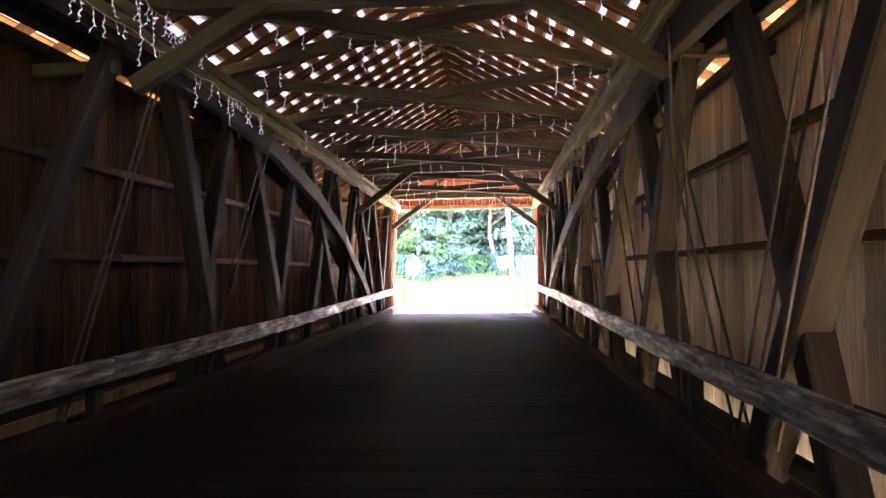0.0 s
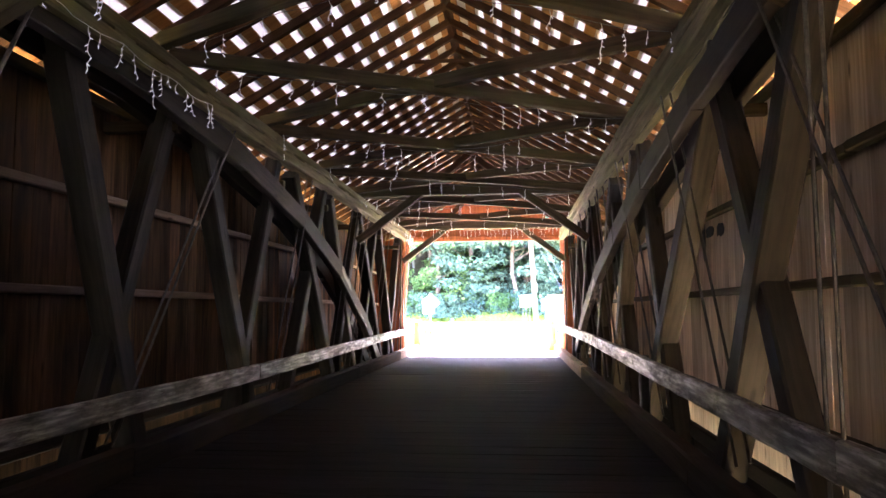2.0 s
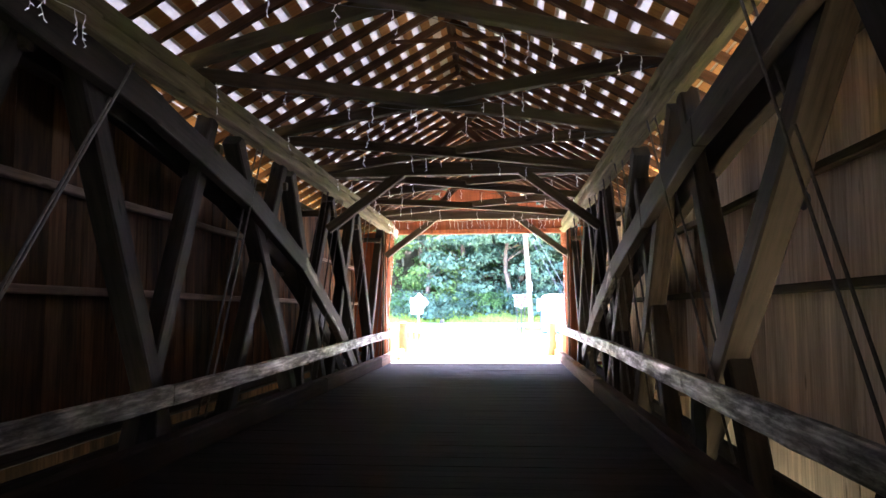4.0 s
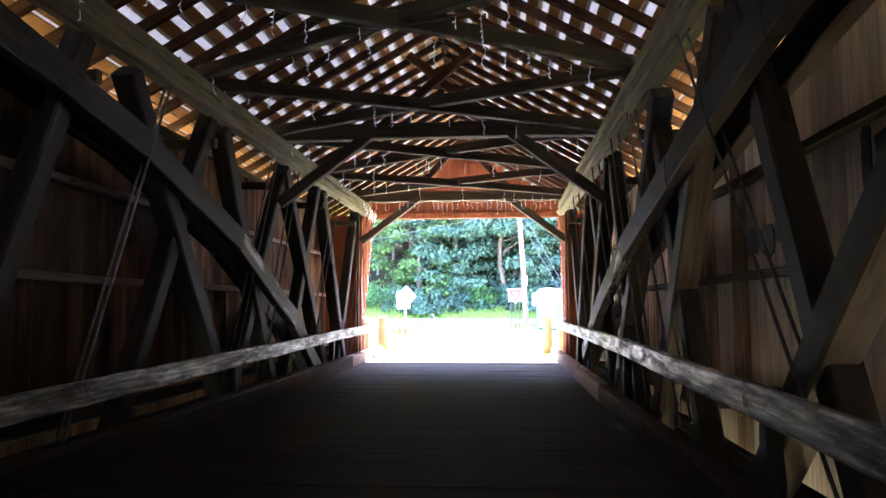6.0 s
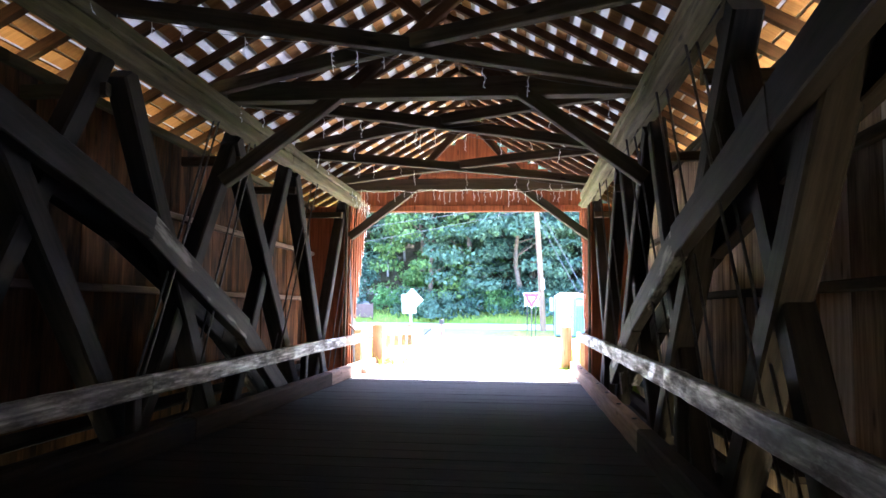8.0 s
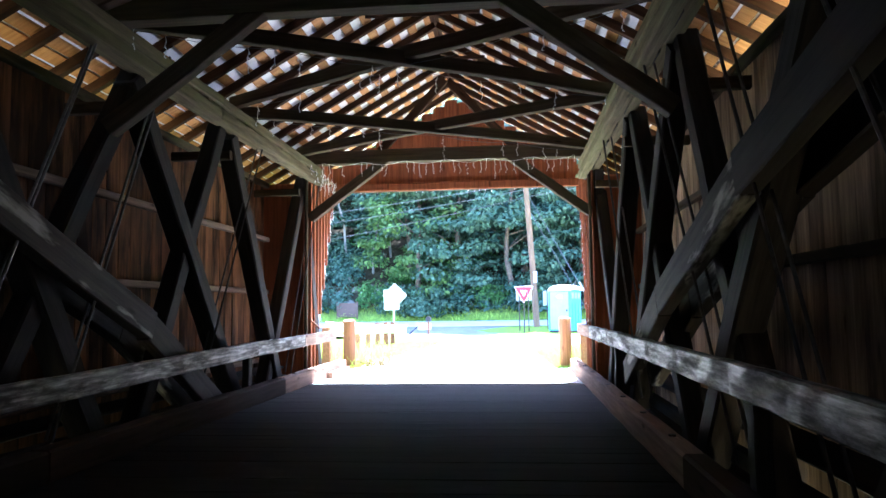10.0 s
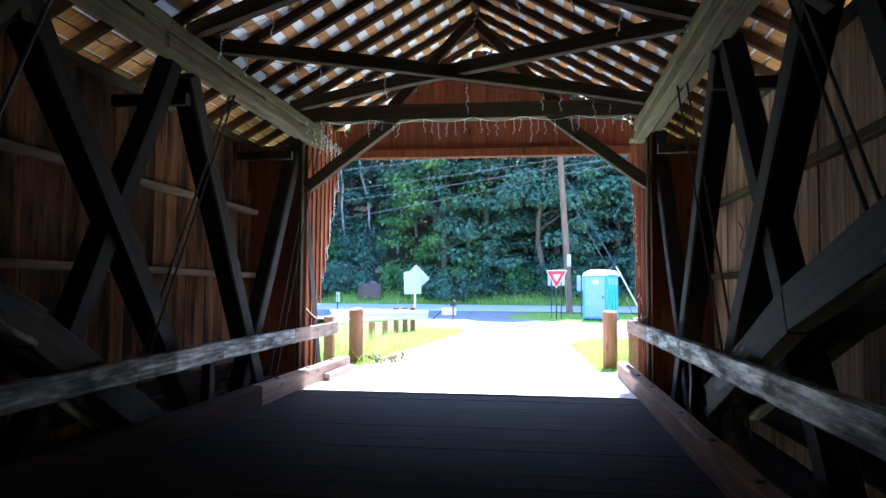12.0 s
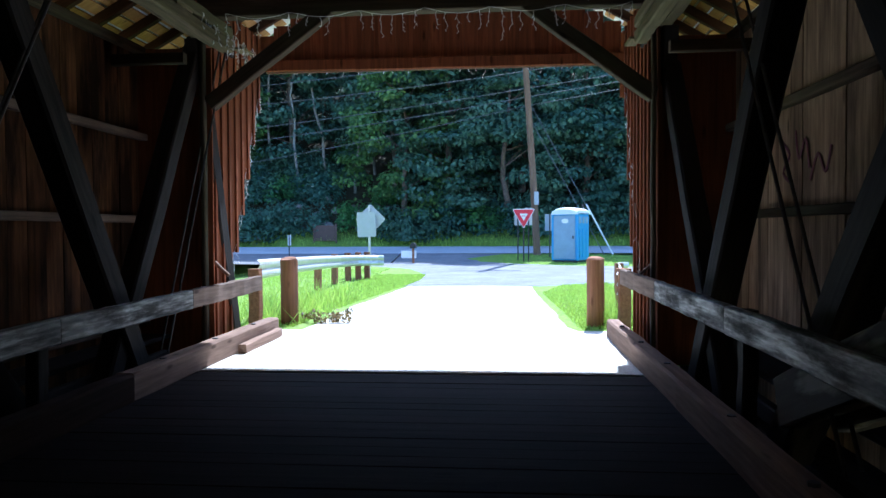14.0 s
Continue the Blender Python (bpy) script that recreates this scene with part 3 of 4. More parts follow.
SIDING = {-1: shared_boards(0.272, -0.74, WALL_TOP, 0.025, 5, M_SIDING, 10), 1: shared_boards(0.272, -0.74, LOW_TOP, 0.025, 5, M_SIDING_PALE_LIT, 20), 2: shared_boards(0.272, -0.74, WALL_TOP, 0.025, 5, M_SIDING_MID, 30), -2: shared_boards(0.272, -0.74, WALL_TOP, 0.025, 5, M_SIDING_LIT, 40)}
for s, nm in ((-1, "wall_west"), (1, "wall_east")):
    wall = empty(nm, "dark brown vertical board siding, tinted as lit near the mouth, open at the eaves" if s < 0 else "pale stained vertical board siding, brightened as if lit, open at the eaves", "wall", kind="structure")
    rnd = random.Random(4 + s)
    y = Y0 + 0.9
    while y < Y1 - 0.9:
        # tone switches near y 16.5: light along each wall is put into board colour
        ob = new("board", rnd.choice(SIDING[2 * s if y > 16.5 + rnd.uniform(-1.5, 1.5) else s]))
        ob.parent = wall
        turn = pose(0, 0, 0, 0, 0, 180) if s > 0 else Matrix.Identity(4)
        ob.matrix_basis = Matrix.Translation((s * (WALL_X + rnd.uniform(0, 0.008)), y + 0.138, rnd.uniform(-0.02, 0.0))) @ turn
        y += 0.2725 + (rnd.uniform(0.002, 0.006) if rnd.random() < 0.12 else 0.0)
    for z in (2.56, 1.58, 0.36):
        for a, b in ((Y0 + 1.0, -1.0), (-0.98, 8.6), (8.62, 18.0), (18.02, Y1 - 1.0)):
            # west girts past y 8 are paler: light on their tops is painted in
            timber("girt", (s * (WALL_X - 0.055), a, z), (s * (WALL_X - 0.055), b, z), 0.1, 0.085, M_TIE if s > 0 or a < 8 else M_BARERAIL_LITGIRT, wall, "brown horizontal nailing rail", steps=8)
    for a, b in ((Y0 + 2.5, -3.0), (-2.98, 6.0), (6.02, 16.0), (16.02, 25.5)):
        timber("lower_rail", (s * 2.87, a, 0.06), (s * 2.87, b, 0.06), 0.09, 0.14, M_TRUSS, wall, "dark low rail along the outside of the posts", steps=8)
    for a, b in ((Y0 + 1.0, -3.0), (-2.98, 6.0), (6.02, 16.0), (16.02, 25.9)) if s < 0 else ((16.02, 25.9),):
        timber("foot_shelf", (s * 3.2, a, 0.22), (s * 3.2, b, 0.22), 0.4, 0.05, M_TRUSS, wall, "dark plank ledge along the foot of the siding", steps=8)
    for a, b, top in ((Y0 + 1.0, 16.4, WALL_TOP if s < 0 else LOW_TOP), (16.42, Y1 - 1.0, WALL_TOP)):
        timber("wall_plate", (s * (WALL_X - 0.05), a, top - 0.06), (s * (WALL_X - 0.05), b, top - 0.06), 0.09, 0.1, M_TIE, wall, "", steps=10)
    for T in TOPS + [MID] + [2 * MID - t for t in TOPS]:
        if T > Y0 + 1:
            timber("outrigger", (s * 2.6, T + 0.1, 3.33), (s * 3.42, T + 0.1, 3.33), 0.1, 0.12, M_TIE, wall, "short brown outrigger from truss to siding", steps=2)

# ---- portals: gable wall and slanting side returns of upright boards ----
def portal(y, out, nm):
    wall = empty(nm, "red-brown board gable wall above the bridge mouth", "wall", kind="structure")
    x = -3.95
    i = 0
    while x < 3.9:
        zt = roof_z(max(abs(x), abs(x + 0.25))) + 0.1
        zb = 3.80 if abs(x + 0.125) < 2.6 else 3.3
        bm = box_bm(-0.118, 0.118, -0.0125, 0.0125, zb, zt)
        ob = part("board", bm, M_PORTAL, wall)
        ob.matrix_basis = Matrix.Translation((x + 0.125, y + 0.004 * (i % 2) + out * 0.3, 0))
        bm = box_bm(-0.025, 0.025, -0.012, 0.012, zb, zt - 0.03)
        ob = part("batten", bm, M_PORTAL, wall)
        ob.matrix_basis = Matrix.Translation((x, y - out * 0.022 + out * 0.3, 0))
        x += 0.25
        i += 1
    timber("lintel", (-2.62, y + out * 0.24, 3.84), (2.62, y + out * 0.24, 3.84), 0.06, 0.16, M_PORTAL, wall, "dark red-brown lintel board")
    # pale strip drawn in for the sun on the lintel's underside
    timber("lintel_strip", (-2.6, y + out * 0.325, 3.785), (2.6, y + out * 0.325, 3.785), 0.03, 0.06, M_KERB_PALE, wall, "pale brown strip painting the sunlit underside of the lintel")
    for s, xx in ((-1, -2.68), (1, 2.6)):
        # return wall of narrow boards whose outer edge leans forward
        for k in range(9):
            yy = y - out * (1.9 - 0.235 * k)
            zb = (-0.1 if k < 4 else 1.15 + 0.5 * (k - 4)) if s < 0 else (-0.1 if k < 6 else 1.2 + 0.9 * (k - 6))
            ob = part("return_board", box_bm(-0.012, 0.012, -0.105, 0.105, zb, 4.25), M_PORTAL, wall)
            ob.matrix_basis = Matrix.Translation((xx, yy, 0))
            ob = part("return_batten", box_bm(-0.014, 0.014, -0.03, 0.03, zb, 4.25, 0.003), M_PORTAL, wall)
            ob.matrix_basis = Matrix.Translation((xx - s * 0.026, yy + 0.115, 0))
        # board closing the space between return and siding
        part("closing_board", box_bm(min(s * 2.56, s * 3.5), max(s * 2.56, s * 3.5), y - out * 1.86 - 0.012, y - out * 1.86 + 0.012, -0.9, 3.6), M_PORTAL, wall)
    return wall


portal(Y1, 1, "wall_north")
portal(Y0, -1, "wall_south")
for s, xx in ((-1, -2.62), (1, 2.54)):
    timber("corner_trim", (xx, 26.02, 0.0), (xx, 26.02, 3.95), 0.05, 0.1, M_TIE, None, "brown upright corner trim by the portal", "trim", "portal trim", "structure")

# ---- deck planks ----
planks = []
for i in range(5):
    bm = timber_mesh(4.84, 0.2, 0.05, 0.004, 5, 0.0008, seed=300 + i)
    me = bpy.data.meshes.new("plank")
    bm.to_mesh(me)
    bm.free()
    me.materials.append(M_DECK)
    planks.append(me)
rnd = random.Random(9)
y = Y0 + 0.1
while y < 24.92:
    ob = new("plank", rnd.choice(planks))
    ob.parent = floor
    ob.matrix_basis = Matrix.Translation((-2.42, y, -0.026 + rnd.uniform(-0.002, 0.002))) @ pose(0, 0, 0, 0, 0, rnd.uniform(-0.05, 0.05))
    y += 0.2015


# ---- posts and guard rails outside ----
def round_post(x, y, z, h, r):
    bm = tube_bm([(0, 0, -0.3), (0.006, 0, h * 0.4), (0, 0.004, h - 0.02), (0, 0, h)], r, 14)
    for v in bm.verts:
        if v.co.z > h - 0.001:
            v.co.x *= 0.86
            v.co.y *= 0.86
    ob = link("bollard_post", bm, M_POST, smooth=True)
    ob.location = (x, y, z)
    return tagged(ob, "red-brown round timber post at the bridge mouth", "post", "portal posts")


round_post(-2.46, 28.85, 0, 1.0, 0.135)
round_post(2.24, 28.75, 0, 1.0, 0.13)
for s, x in ((-1, -2.86), (1, 2.62)):
    timber("square_post", (x, 28.45, -0.3), (x, 28.45, 0.86), 0.17, 0.17, M_POST, None, "square brown timber post carrying the rail end", "post", "portal posts")


def w_beam(points, height):
    """A corrugated steel guard rail along points."""
    prof = [(0.0, 0.155), (0.035, 0.12), (0.045, 0.085), (0.035, 0.05), (0.0, 0.0), (0.035, -0.05), (0.045, -0.085), (0.035, -0.12), (0.0, -0.155)]
    bm = bmesh.new()
    pts = [Vector(p) for p in points]
    rows = []
    for i, p in enumerate(pts):
        d = (pts[min(i + 1, len(pts) - 1)] - pts[max(i - 1, 0)]).normalized()
        out = Vector((d.y, -d.x, 0))
        rows.append([bm.verts.new(p + out * a + Vector((0, 0, height + b))) for a, b in prof] +
                    [bm.verts.new(p + out * (a - 0.006) + Vector((0, 0, height + b))) for a, b in prof[::-1]])
    n = len(rows[0])
    for a, b in zip(rows, rows[1:]):
        for j in range(n):
            bm.faces.new((a[j], a[(j + 1) % n], b[(j + 1) % n], b[j]))
    bm.faces.new(rows[0][::-1])
    bm.faces.new(rows[-1])
    bmesh.ops.recalc_face_normals(bm, faces=bm.faces)
    return bm


def guard(points, posts, label):
    g = empty("roadside_guardrail", label, "guardrail", group="roadside guardrails")
    part("beam", w_beam(points, 0.62), M_GALV, g, "corrugated galvanised steel beam")
    tip = Vector(points[-1])
    back = (tip - Vector(points[-2])).normalized()
    bm = w_beam([tip, tip + back * 0.18 + Vector((0.07, 0, 0)), tip + back * 0.24 + Vector((0.2, 0, 0))], 0.62)
    part("end_shoe", bm, M_GALV, g, "flared steel end shoe")
    for x, y in posts:
        timber("post", (x - 0.14, y, -0.7), (x - 0.14, y, 0.78), 0.15, 0.18, M_POST, g, "brown square timber post")


guard([(-3.02, 29.0, 0.2), (-3.3, 32.0, 0.12), (-3.45, 34.9, 0.04), (-3.5, 37.0, -0.03), (-3.3, 38.5, -0.07), (-3.0, 39.0, -0.09)],
      [(-3.42, 34.9), (-3.5, 37.0), (-3.4, 38.2), (-3.2, 38.7), (-3.0, 39.0)], "galvanised steel guardrail on brown timber posts by the grass verge")
guard([(2.52, 28.5, 0), (2.72, 29.6, 0), (2.95, 31.0, 0), (3.1, 32.2, 0)], [(2.95, 30.0), (3.2, 31.8)], "short galvanised steel guardrail beside the bridge mouth")


# ---- signs ----
def plate(pts, t, bm=None):
    """A flat plate in x and z from its outline, t thick along y."""
    bm = bm or bmesh.new()
    a = [bm.verts.new((x, -t / 2, z)) for x, z in pts]
    b = [bm.verts.new((x, t / 2, z)) for x, z in pts]
    bm.faces.new(a)
    bm.faces.new(b[::-1])
    for i in range(len(a)):
        j = (i + 1) % len(a)
        bm.faces.new((a[i], b[i], b[j], a[j]))
    bmesh.ops.recalc_face_normals(bm, faces=bm.faces)
    return bm


def rounded(pts, r, n=4):
    out = []
    m = len(pts)
    for i in range(m):
        p, a, b = Vector(pts[i]), Vector(pts[i - 1]), Vector(pts[(i + 1) % m])
        u, v = (a - p).normalized(), (b - p).normalized()
        p0, p1 = p + u * r, p + v * r
        for k in range(n + 1):
            t = k / n
            q = p0 * (1 - t) ** 2 + p * 2 * t * (1 - t) + p1 * t * t
            out.append((q.x, q.y))
    return out


def back_sign():
    """Diamond warning sign and a square plate, both seen from behind."""
    g = empty("warning_sign", "grey road signs seen from behind on a steel post", "road sign", (-3.32, 40.4, 0.0))
    part("pole", tube_bm([(0, 0, -0.3), (0, 0, 2.2)], 0.035, 10), M_GALV, g, "galvanised steel pole")
    ob = part("diamond_plate", plate(rounded([(0, 0.48), (-0.48, 0), (0, -0.48), (0.48, 0)], 0.06), 0.008), M_SIGNBACK, g, "bare aluminium diamond plate")
    ob.location = (0.03, 0.06, 1.76)
    ob = part("square_plate", plate(rounded([(-0.3, -0.39), (0.3, -0.39), (0.3, 0.39), (-0.3, 0.39)], 0.04), 0.008), M_SIGNBACK, g, "bare aluminium rectangular plate")
    ob.location = (-0.08, -0.05, 1.6)
    ob.rotation_euler = (0, radians(-2), radians(-4))
    for z in (1.4, 1.75):
        ob = part("bracket", box_bm(-0.05, 0.05, -0.03, 0.03, -0.015, 0.015, 0.004), M_GALV, g)
        ob.location = (0, 0.01, z)


back_sign()


def yield_sign():
    g = empty("yield_sign", "red and white triangular yield sign on a steel post", "road sign", (1.72, 48.8, level(48.8)))
    part("pole", tube_bm([(0, 0, -0.3), (0, 0, 2.2)], 0.03, 8), M_IRON, g, "thin dark steel pole")
    tri = [(-0.44, 0.38), (0.44, 0.38), (0, -0.38)]
    ob = part("face", plate(rounded(tri, 0.07), 0.008), M_RED, g, "red triangular plate")
    ob.location = (0, -0.04, 1.82)
    ob = part("rim", plate(rounded([(x * 1.1, z * 1.1) for x, z in tri], 0.08), 0.006), M_WHITE, g, "white outer rim")
    ob.location = (0, -0.03, 1.815)
    ob = part("border", plate(rounded([(x * 0.40, z * 0.40 + 0.06) for x, z in tri], 0.03), 0.004), M_WHITE, g, "white inner triangle")
    ob.location = (0, -0.05, 1.82)
    ob = part("inner_mark", box_bm(-0.09, 0.09, -0.002, 0.002, -0.016, 0.016), M_RED, g, "red bar of small writing")
    ob.location = (0, -0.056, 1.93)


yield_sign()


def small_sign(x, y, w, h, z, label, mat):
    g = empty("small_sign", label, "road sign", (x, y, level(y)), "small signs")
    part("pole", tube_bm([(0, 0, -0.3), (0, 0, z + h / 2)], 0.025, 8), M_IRON, g, "thin dark steel pole")
    ob = part("plate", plate(rounded([(-w / 2, -h / 2), (w / 2, -h / 2), (w / 2, h / 2), (-w / 2, h / 2)], 0.02), 0.008), mat, g)
    ob.location = (0, 0.04, z)


small_sign(1.95, 49.5, 0.32, 0.75, 1.9, "narrow grey sign plate behind the yield sign", M_SIGNBACK)
small_sign(1.5, 49.8, 0.3, 0.5, 1.75, "narrow grey sign plate seen from behind", M_SIGNBACK)
small_sign(2.95, 51.0, 0.42, 0.75, 1.55, "pale grey rectangular sign beside the utility pole", M_SIGNBACK)
small_sign(-9.2, 51.5, 0.16, 0.5, 0.75, "small white marker post by the road", M_WHITE)
small_sign(-13.5, 51.5, 0.12, 0.3, 0.7, "small dark marker post by the road", M_BLACK)


def history_sign():
    y = 58.9
    g = empty("information_board", "large brown information board on two posts below the wooded bank", "sign board", (-9.3, y, 0.38))
    part("board", box_bm(-0.58, 0.58, -0.04, 0.04, 0.4, 1.3, 0.01), M_BROWNSIGN, g)
    for s in (-1, 1):
        part("post", box_bm(s * 0.64 - 0.05, s * 0.64 + 0.05, -0.05, 0.05, -0.4, 1.38, 0.01), M_BROWNSIGN, g)


history_sign()


def mailbox():
    g = empty("mailbox", "black mailbox over a white board by the drive", "mailbox", (-3.1, 47.4, level(47.4)))
    bm = bmesh.new()
    prof = [(-0.11, 0), (0.11, 0), (0.11, 0.12)] + [(0.11 * math.cos(a), 0.12 + 0.11 * math.sin(a)) for a in [math.pi * k / 8 for k in range(1, 8)]] + [(-0.11, 0.12)]
    part("body", plate(prof, 0.5), M_BLACK, g).location = (0.3, 0, 0.62)
    part("white_board", box_bm(-0.2, 0.42, -0.02, 0.02, 0.22, 0.52, 0.005), M_WHITE, g)
    part("post", box_bm(0.25, 0.34, -0.045, 0.045, -0.3, 0.62, 0.008), M_POST, g)
    part("strut", tube_bm([(-0.75, 0, -0.1), (-0.2, 0, 0.4)], 0.03, 6), M_IRON, g)


mailbox()


# ---- portable toilet ----
def toilet():
    g = empty("portable_toilet", "blue and grey plastic portable toilet with white roof", "portable toilet", (3.72, 49.0, level(49.0) - 0.02))
    g.rotation_euler = (0, 0, radians(-31))
    w, d = 0.56, 0.58
    part("body", box_bm(-w, w, -d, d, 0.08, 2.02, 0.05), M_BLUE, g)
    part("base", box_bm(-w - 0.02, w + 0.02, -d - 0.02, d + 0.02, 0.0, 0.09, 0.02), M_BLACK, g)
    door = part("door", box_bm(-w + 0.05, w - 0.09, -d - 0.035, -d + 0.01, 0.14, 1.95, 0.02), M_GREYBLUE, g, "grey-blue plastic door")
    bm = bmesh.new()
    bmesh.ops.create_uvsphere(bm, u_segments=20, v_segments=10, radius=1.0)
    for v in bm.verts:
        v.co = Vector((v.co.x * 0.16, v.co.y * 0.012, v.co.z * 0.1))
    ob = part("emblem", bm, M_WHITE, door, "plain white oval")
    ob.location = (0.02, -d - 0.04, 1.72)
    ob = part("latch", box_bm(-0.03, 0.03, -0.02, 0.02, -0.06, 0.06, 0.008), M_BLACK, door)
    ob.location = (w - 0.17, -d - 0.04, 1.05)
    for s in (-1, 1):
        part("corner_post", box_bm(s * w - 0.05, s * w + 0.05, -d - 0.03, -d + 0.07, 0.08, 2.05, 0.03), M_BLUE, g)
    for y in (-0.32, 0.0, 0.32):
        part("side_rib", box_bm(w - 0.01, w + 0.03, y - 0.09, y + 0.09, 0.2, 1.4, 0.015), M_BLUE, g)
        part("vent", box_bm(w - 0.01, w + 0.02, y - 0.1, y + 0.1, 1.62, 1.9, 0.01), M_GREYBLUE, g)
    bm = bmesh.new()
    rows = []
    for i in range(9):
        a = math.pi * i / 8
        xx, zz = -math.cos(a) * (w + 0.05), 2.04 + 0.24 * math.sin(a) ** 0.7
        rows.append([bm.verts.new((xx, yy, zz - (0.05 if abs(yy) > d else 0))) for yy in (-d - 0.07, -d + 0.1, 0, d - 0.1, d + 0.07)])
    for a, b in zip(rows, rows[1:]):
        for j in range(4):
            bm.faces.new((a[j], b[j], b[j + 1], a[j + 1]))
    bm.faces.new([r[0] for r in rows])
    bm.faces.new([r[-1] for r in rows][::-1])
    bm.faces.new([rows[0][j] for j in range(5)] + [rows[-1][j] for j in range(4, -1, -1)])
    part("roof_cap", bm, M_CAP, g, "white translucent domed roof")
    ob = part("vent_pipe", tube_bm([(0.35, 0.4, 1.9), (0.35, 0.4, 2.45)], 0.04, 10), M_BLACK, g)


toilet()


# ---- utility pole and cables ----
def utility_pole():
    y = 52.0
    g = empty("utility_pole", "leaning brown wooden utility pole with cables", "utility pole", (2.45, y, level(y)))
    part("pole", tube_bm([(0, 0, -0.5), (-0.2, 0, 3.5), (-0.45, 0, 7.4), (-0.75, 0, 11.5)], 0.17, 14, taper=0.75), M_POLE, g)
    part("cross_arm", box_bm(-1.9, 0.5, -0.06, 0.06, 10.6, 10.75, 0.01), M_POLE, g)
    part("meter_box", box_bm(-0.16, 0.04, -0.28, -0.15, 2.3, 2.9, 0.01), M_SIGNBACK, g)
    for k, (zz, far, drop) in enumerate(((8.5, -24, 2.2), (7.7, -24, 2.6), (7.3, -24, 2.9), (6.9, -24, 3.9), (9.4, -24, 1.8))):
        p = Vector((-0.45, 0, zz))
        q = Vector((far, -1.5 + k * 0.5, zz - drop))
        pts = [p.lerp(q, u / 14) - Vector((0, 0, 1.2 * (u / 14) * (1 - u / 14))) for u in range(15)]
        part("cable", tube_bm(pts, 0.013, 4), M_WIRE, g, "thin sagging cable")
    for k, zz in enumerate((8.5, 7.7, 7.3, 6.9)):
        p = Vector((-0.45, 0, zz))
        q = Vector((24, -4 + k * 0.6, zz + 3.0 + 0.4 * k))
        pts = [p.lerp(q, u / 10) - Vector((0, 0, 0.8 * (u / 10) * (1 - u / 10))) for u in range(11)]
        part("cable", tube_bm(pts, 0.013, 4), M_WIRE, g, "thin sagging cable")
    part("guy_wire", tube_bm([(-0.45, 0, 7.2), (3.4, -0.4, 0.0)], 0.018, 4), M_WIRE, g, "taut guy wire")
    part("guy_wire", tube_bm([(-0.35, 0, 6.3), (3.0, -0.4, 0.0)], 0.018, 4), M_WIRE, g, "taut guy wire")
    part("guy_guard", tube_bm([(2.2, -0.35, 2.3), (3.4, -0.4, 0.0)], 0.04, 6), M_WHITE, g, "pale plastic guy wire guard")


utility_pole()


# ---- trees and undergrowth ----
def leaf_mesh(name, centres, per, size, spread, mat, seed, droop=0.35, flat=0.7):
    """Many small folded leaves scattered round clump centres, as one mesh."""
    r = np.random.RandomState(seed)
    c = np.repeat(np.array([p[:3] for p in centres]), per, axis=0)
    rad = np.repeat(np.array([p[3] for p in centres]), per)[:, None]
    d = r.normal(size=c.shape)
    d /= np.linalg.norm(d, axis=1)[:, None]
    pos = c + d * rad * (r.uniform(0.35, 1.0, (len(c), 1)) ** 0.6) * np.array([1, 1, flat]) * spread
    nrm = d * 0.8 + np.array([0, 0, 0.55]) + r.normal(size=c.shape) * 0.42
    nrm /= np.linalg.norm(nrm, axis=1)[:, None]
    tip = d * 0.6 + r.normal(size=c.shape) * 0.5
    tip[:, 2] -= droop + 0.5
    tip -= nrm * (tip * nrm).sum(axis=1)[:, None]
    tip /= np.linalg.norm(tip, axis=1)[:, None] + 1e-6
    side = np.cross(nrm, tip)
    ln = size * r.uniform(0.6, 1.4, (len(c), 1))
    v = np.stack([pos, pos + tip * ln * 0.5 + side * ln * 0.38, pos + tip * ln, pos + tip * ln * 0.5 - side * ln * 0.38], axis=1).reshape(-1, 3)
    f = np.arange(len(v)).reshape(-1, 4)
    me = bpy.data.meshes.new(name)
    me.from_pydata(v.tolist(), [], f.tolist())
    me.materials.append(mat)
    return me


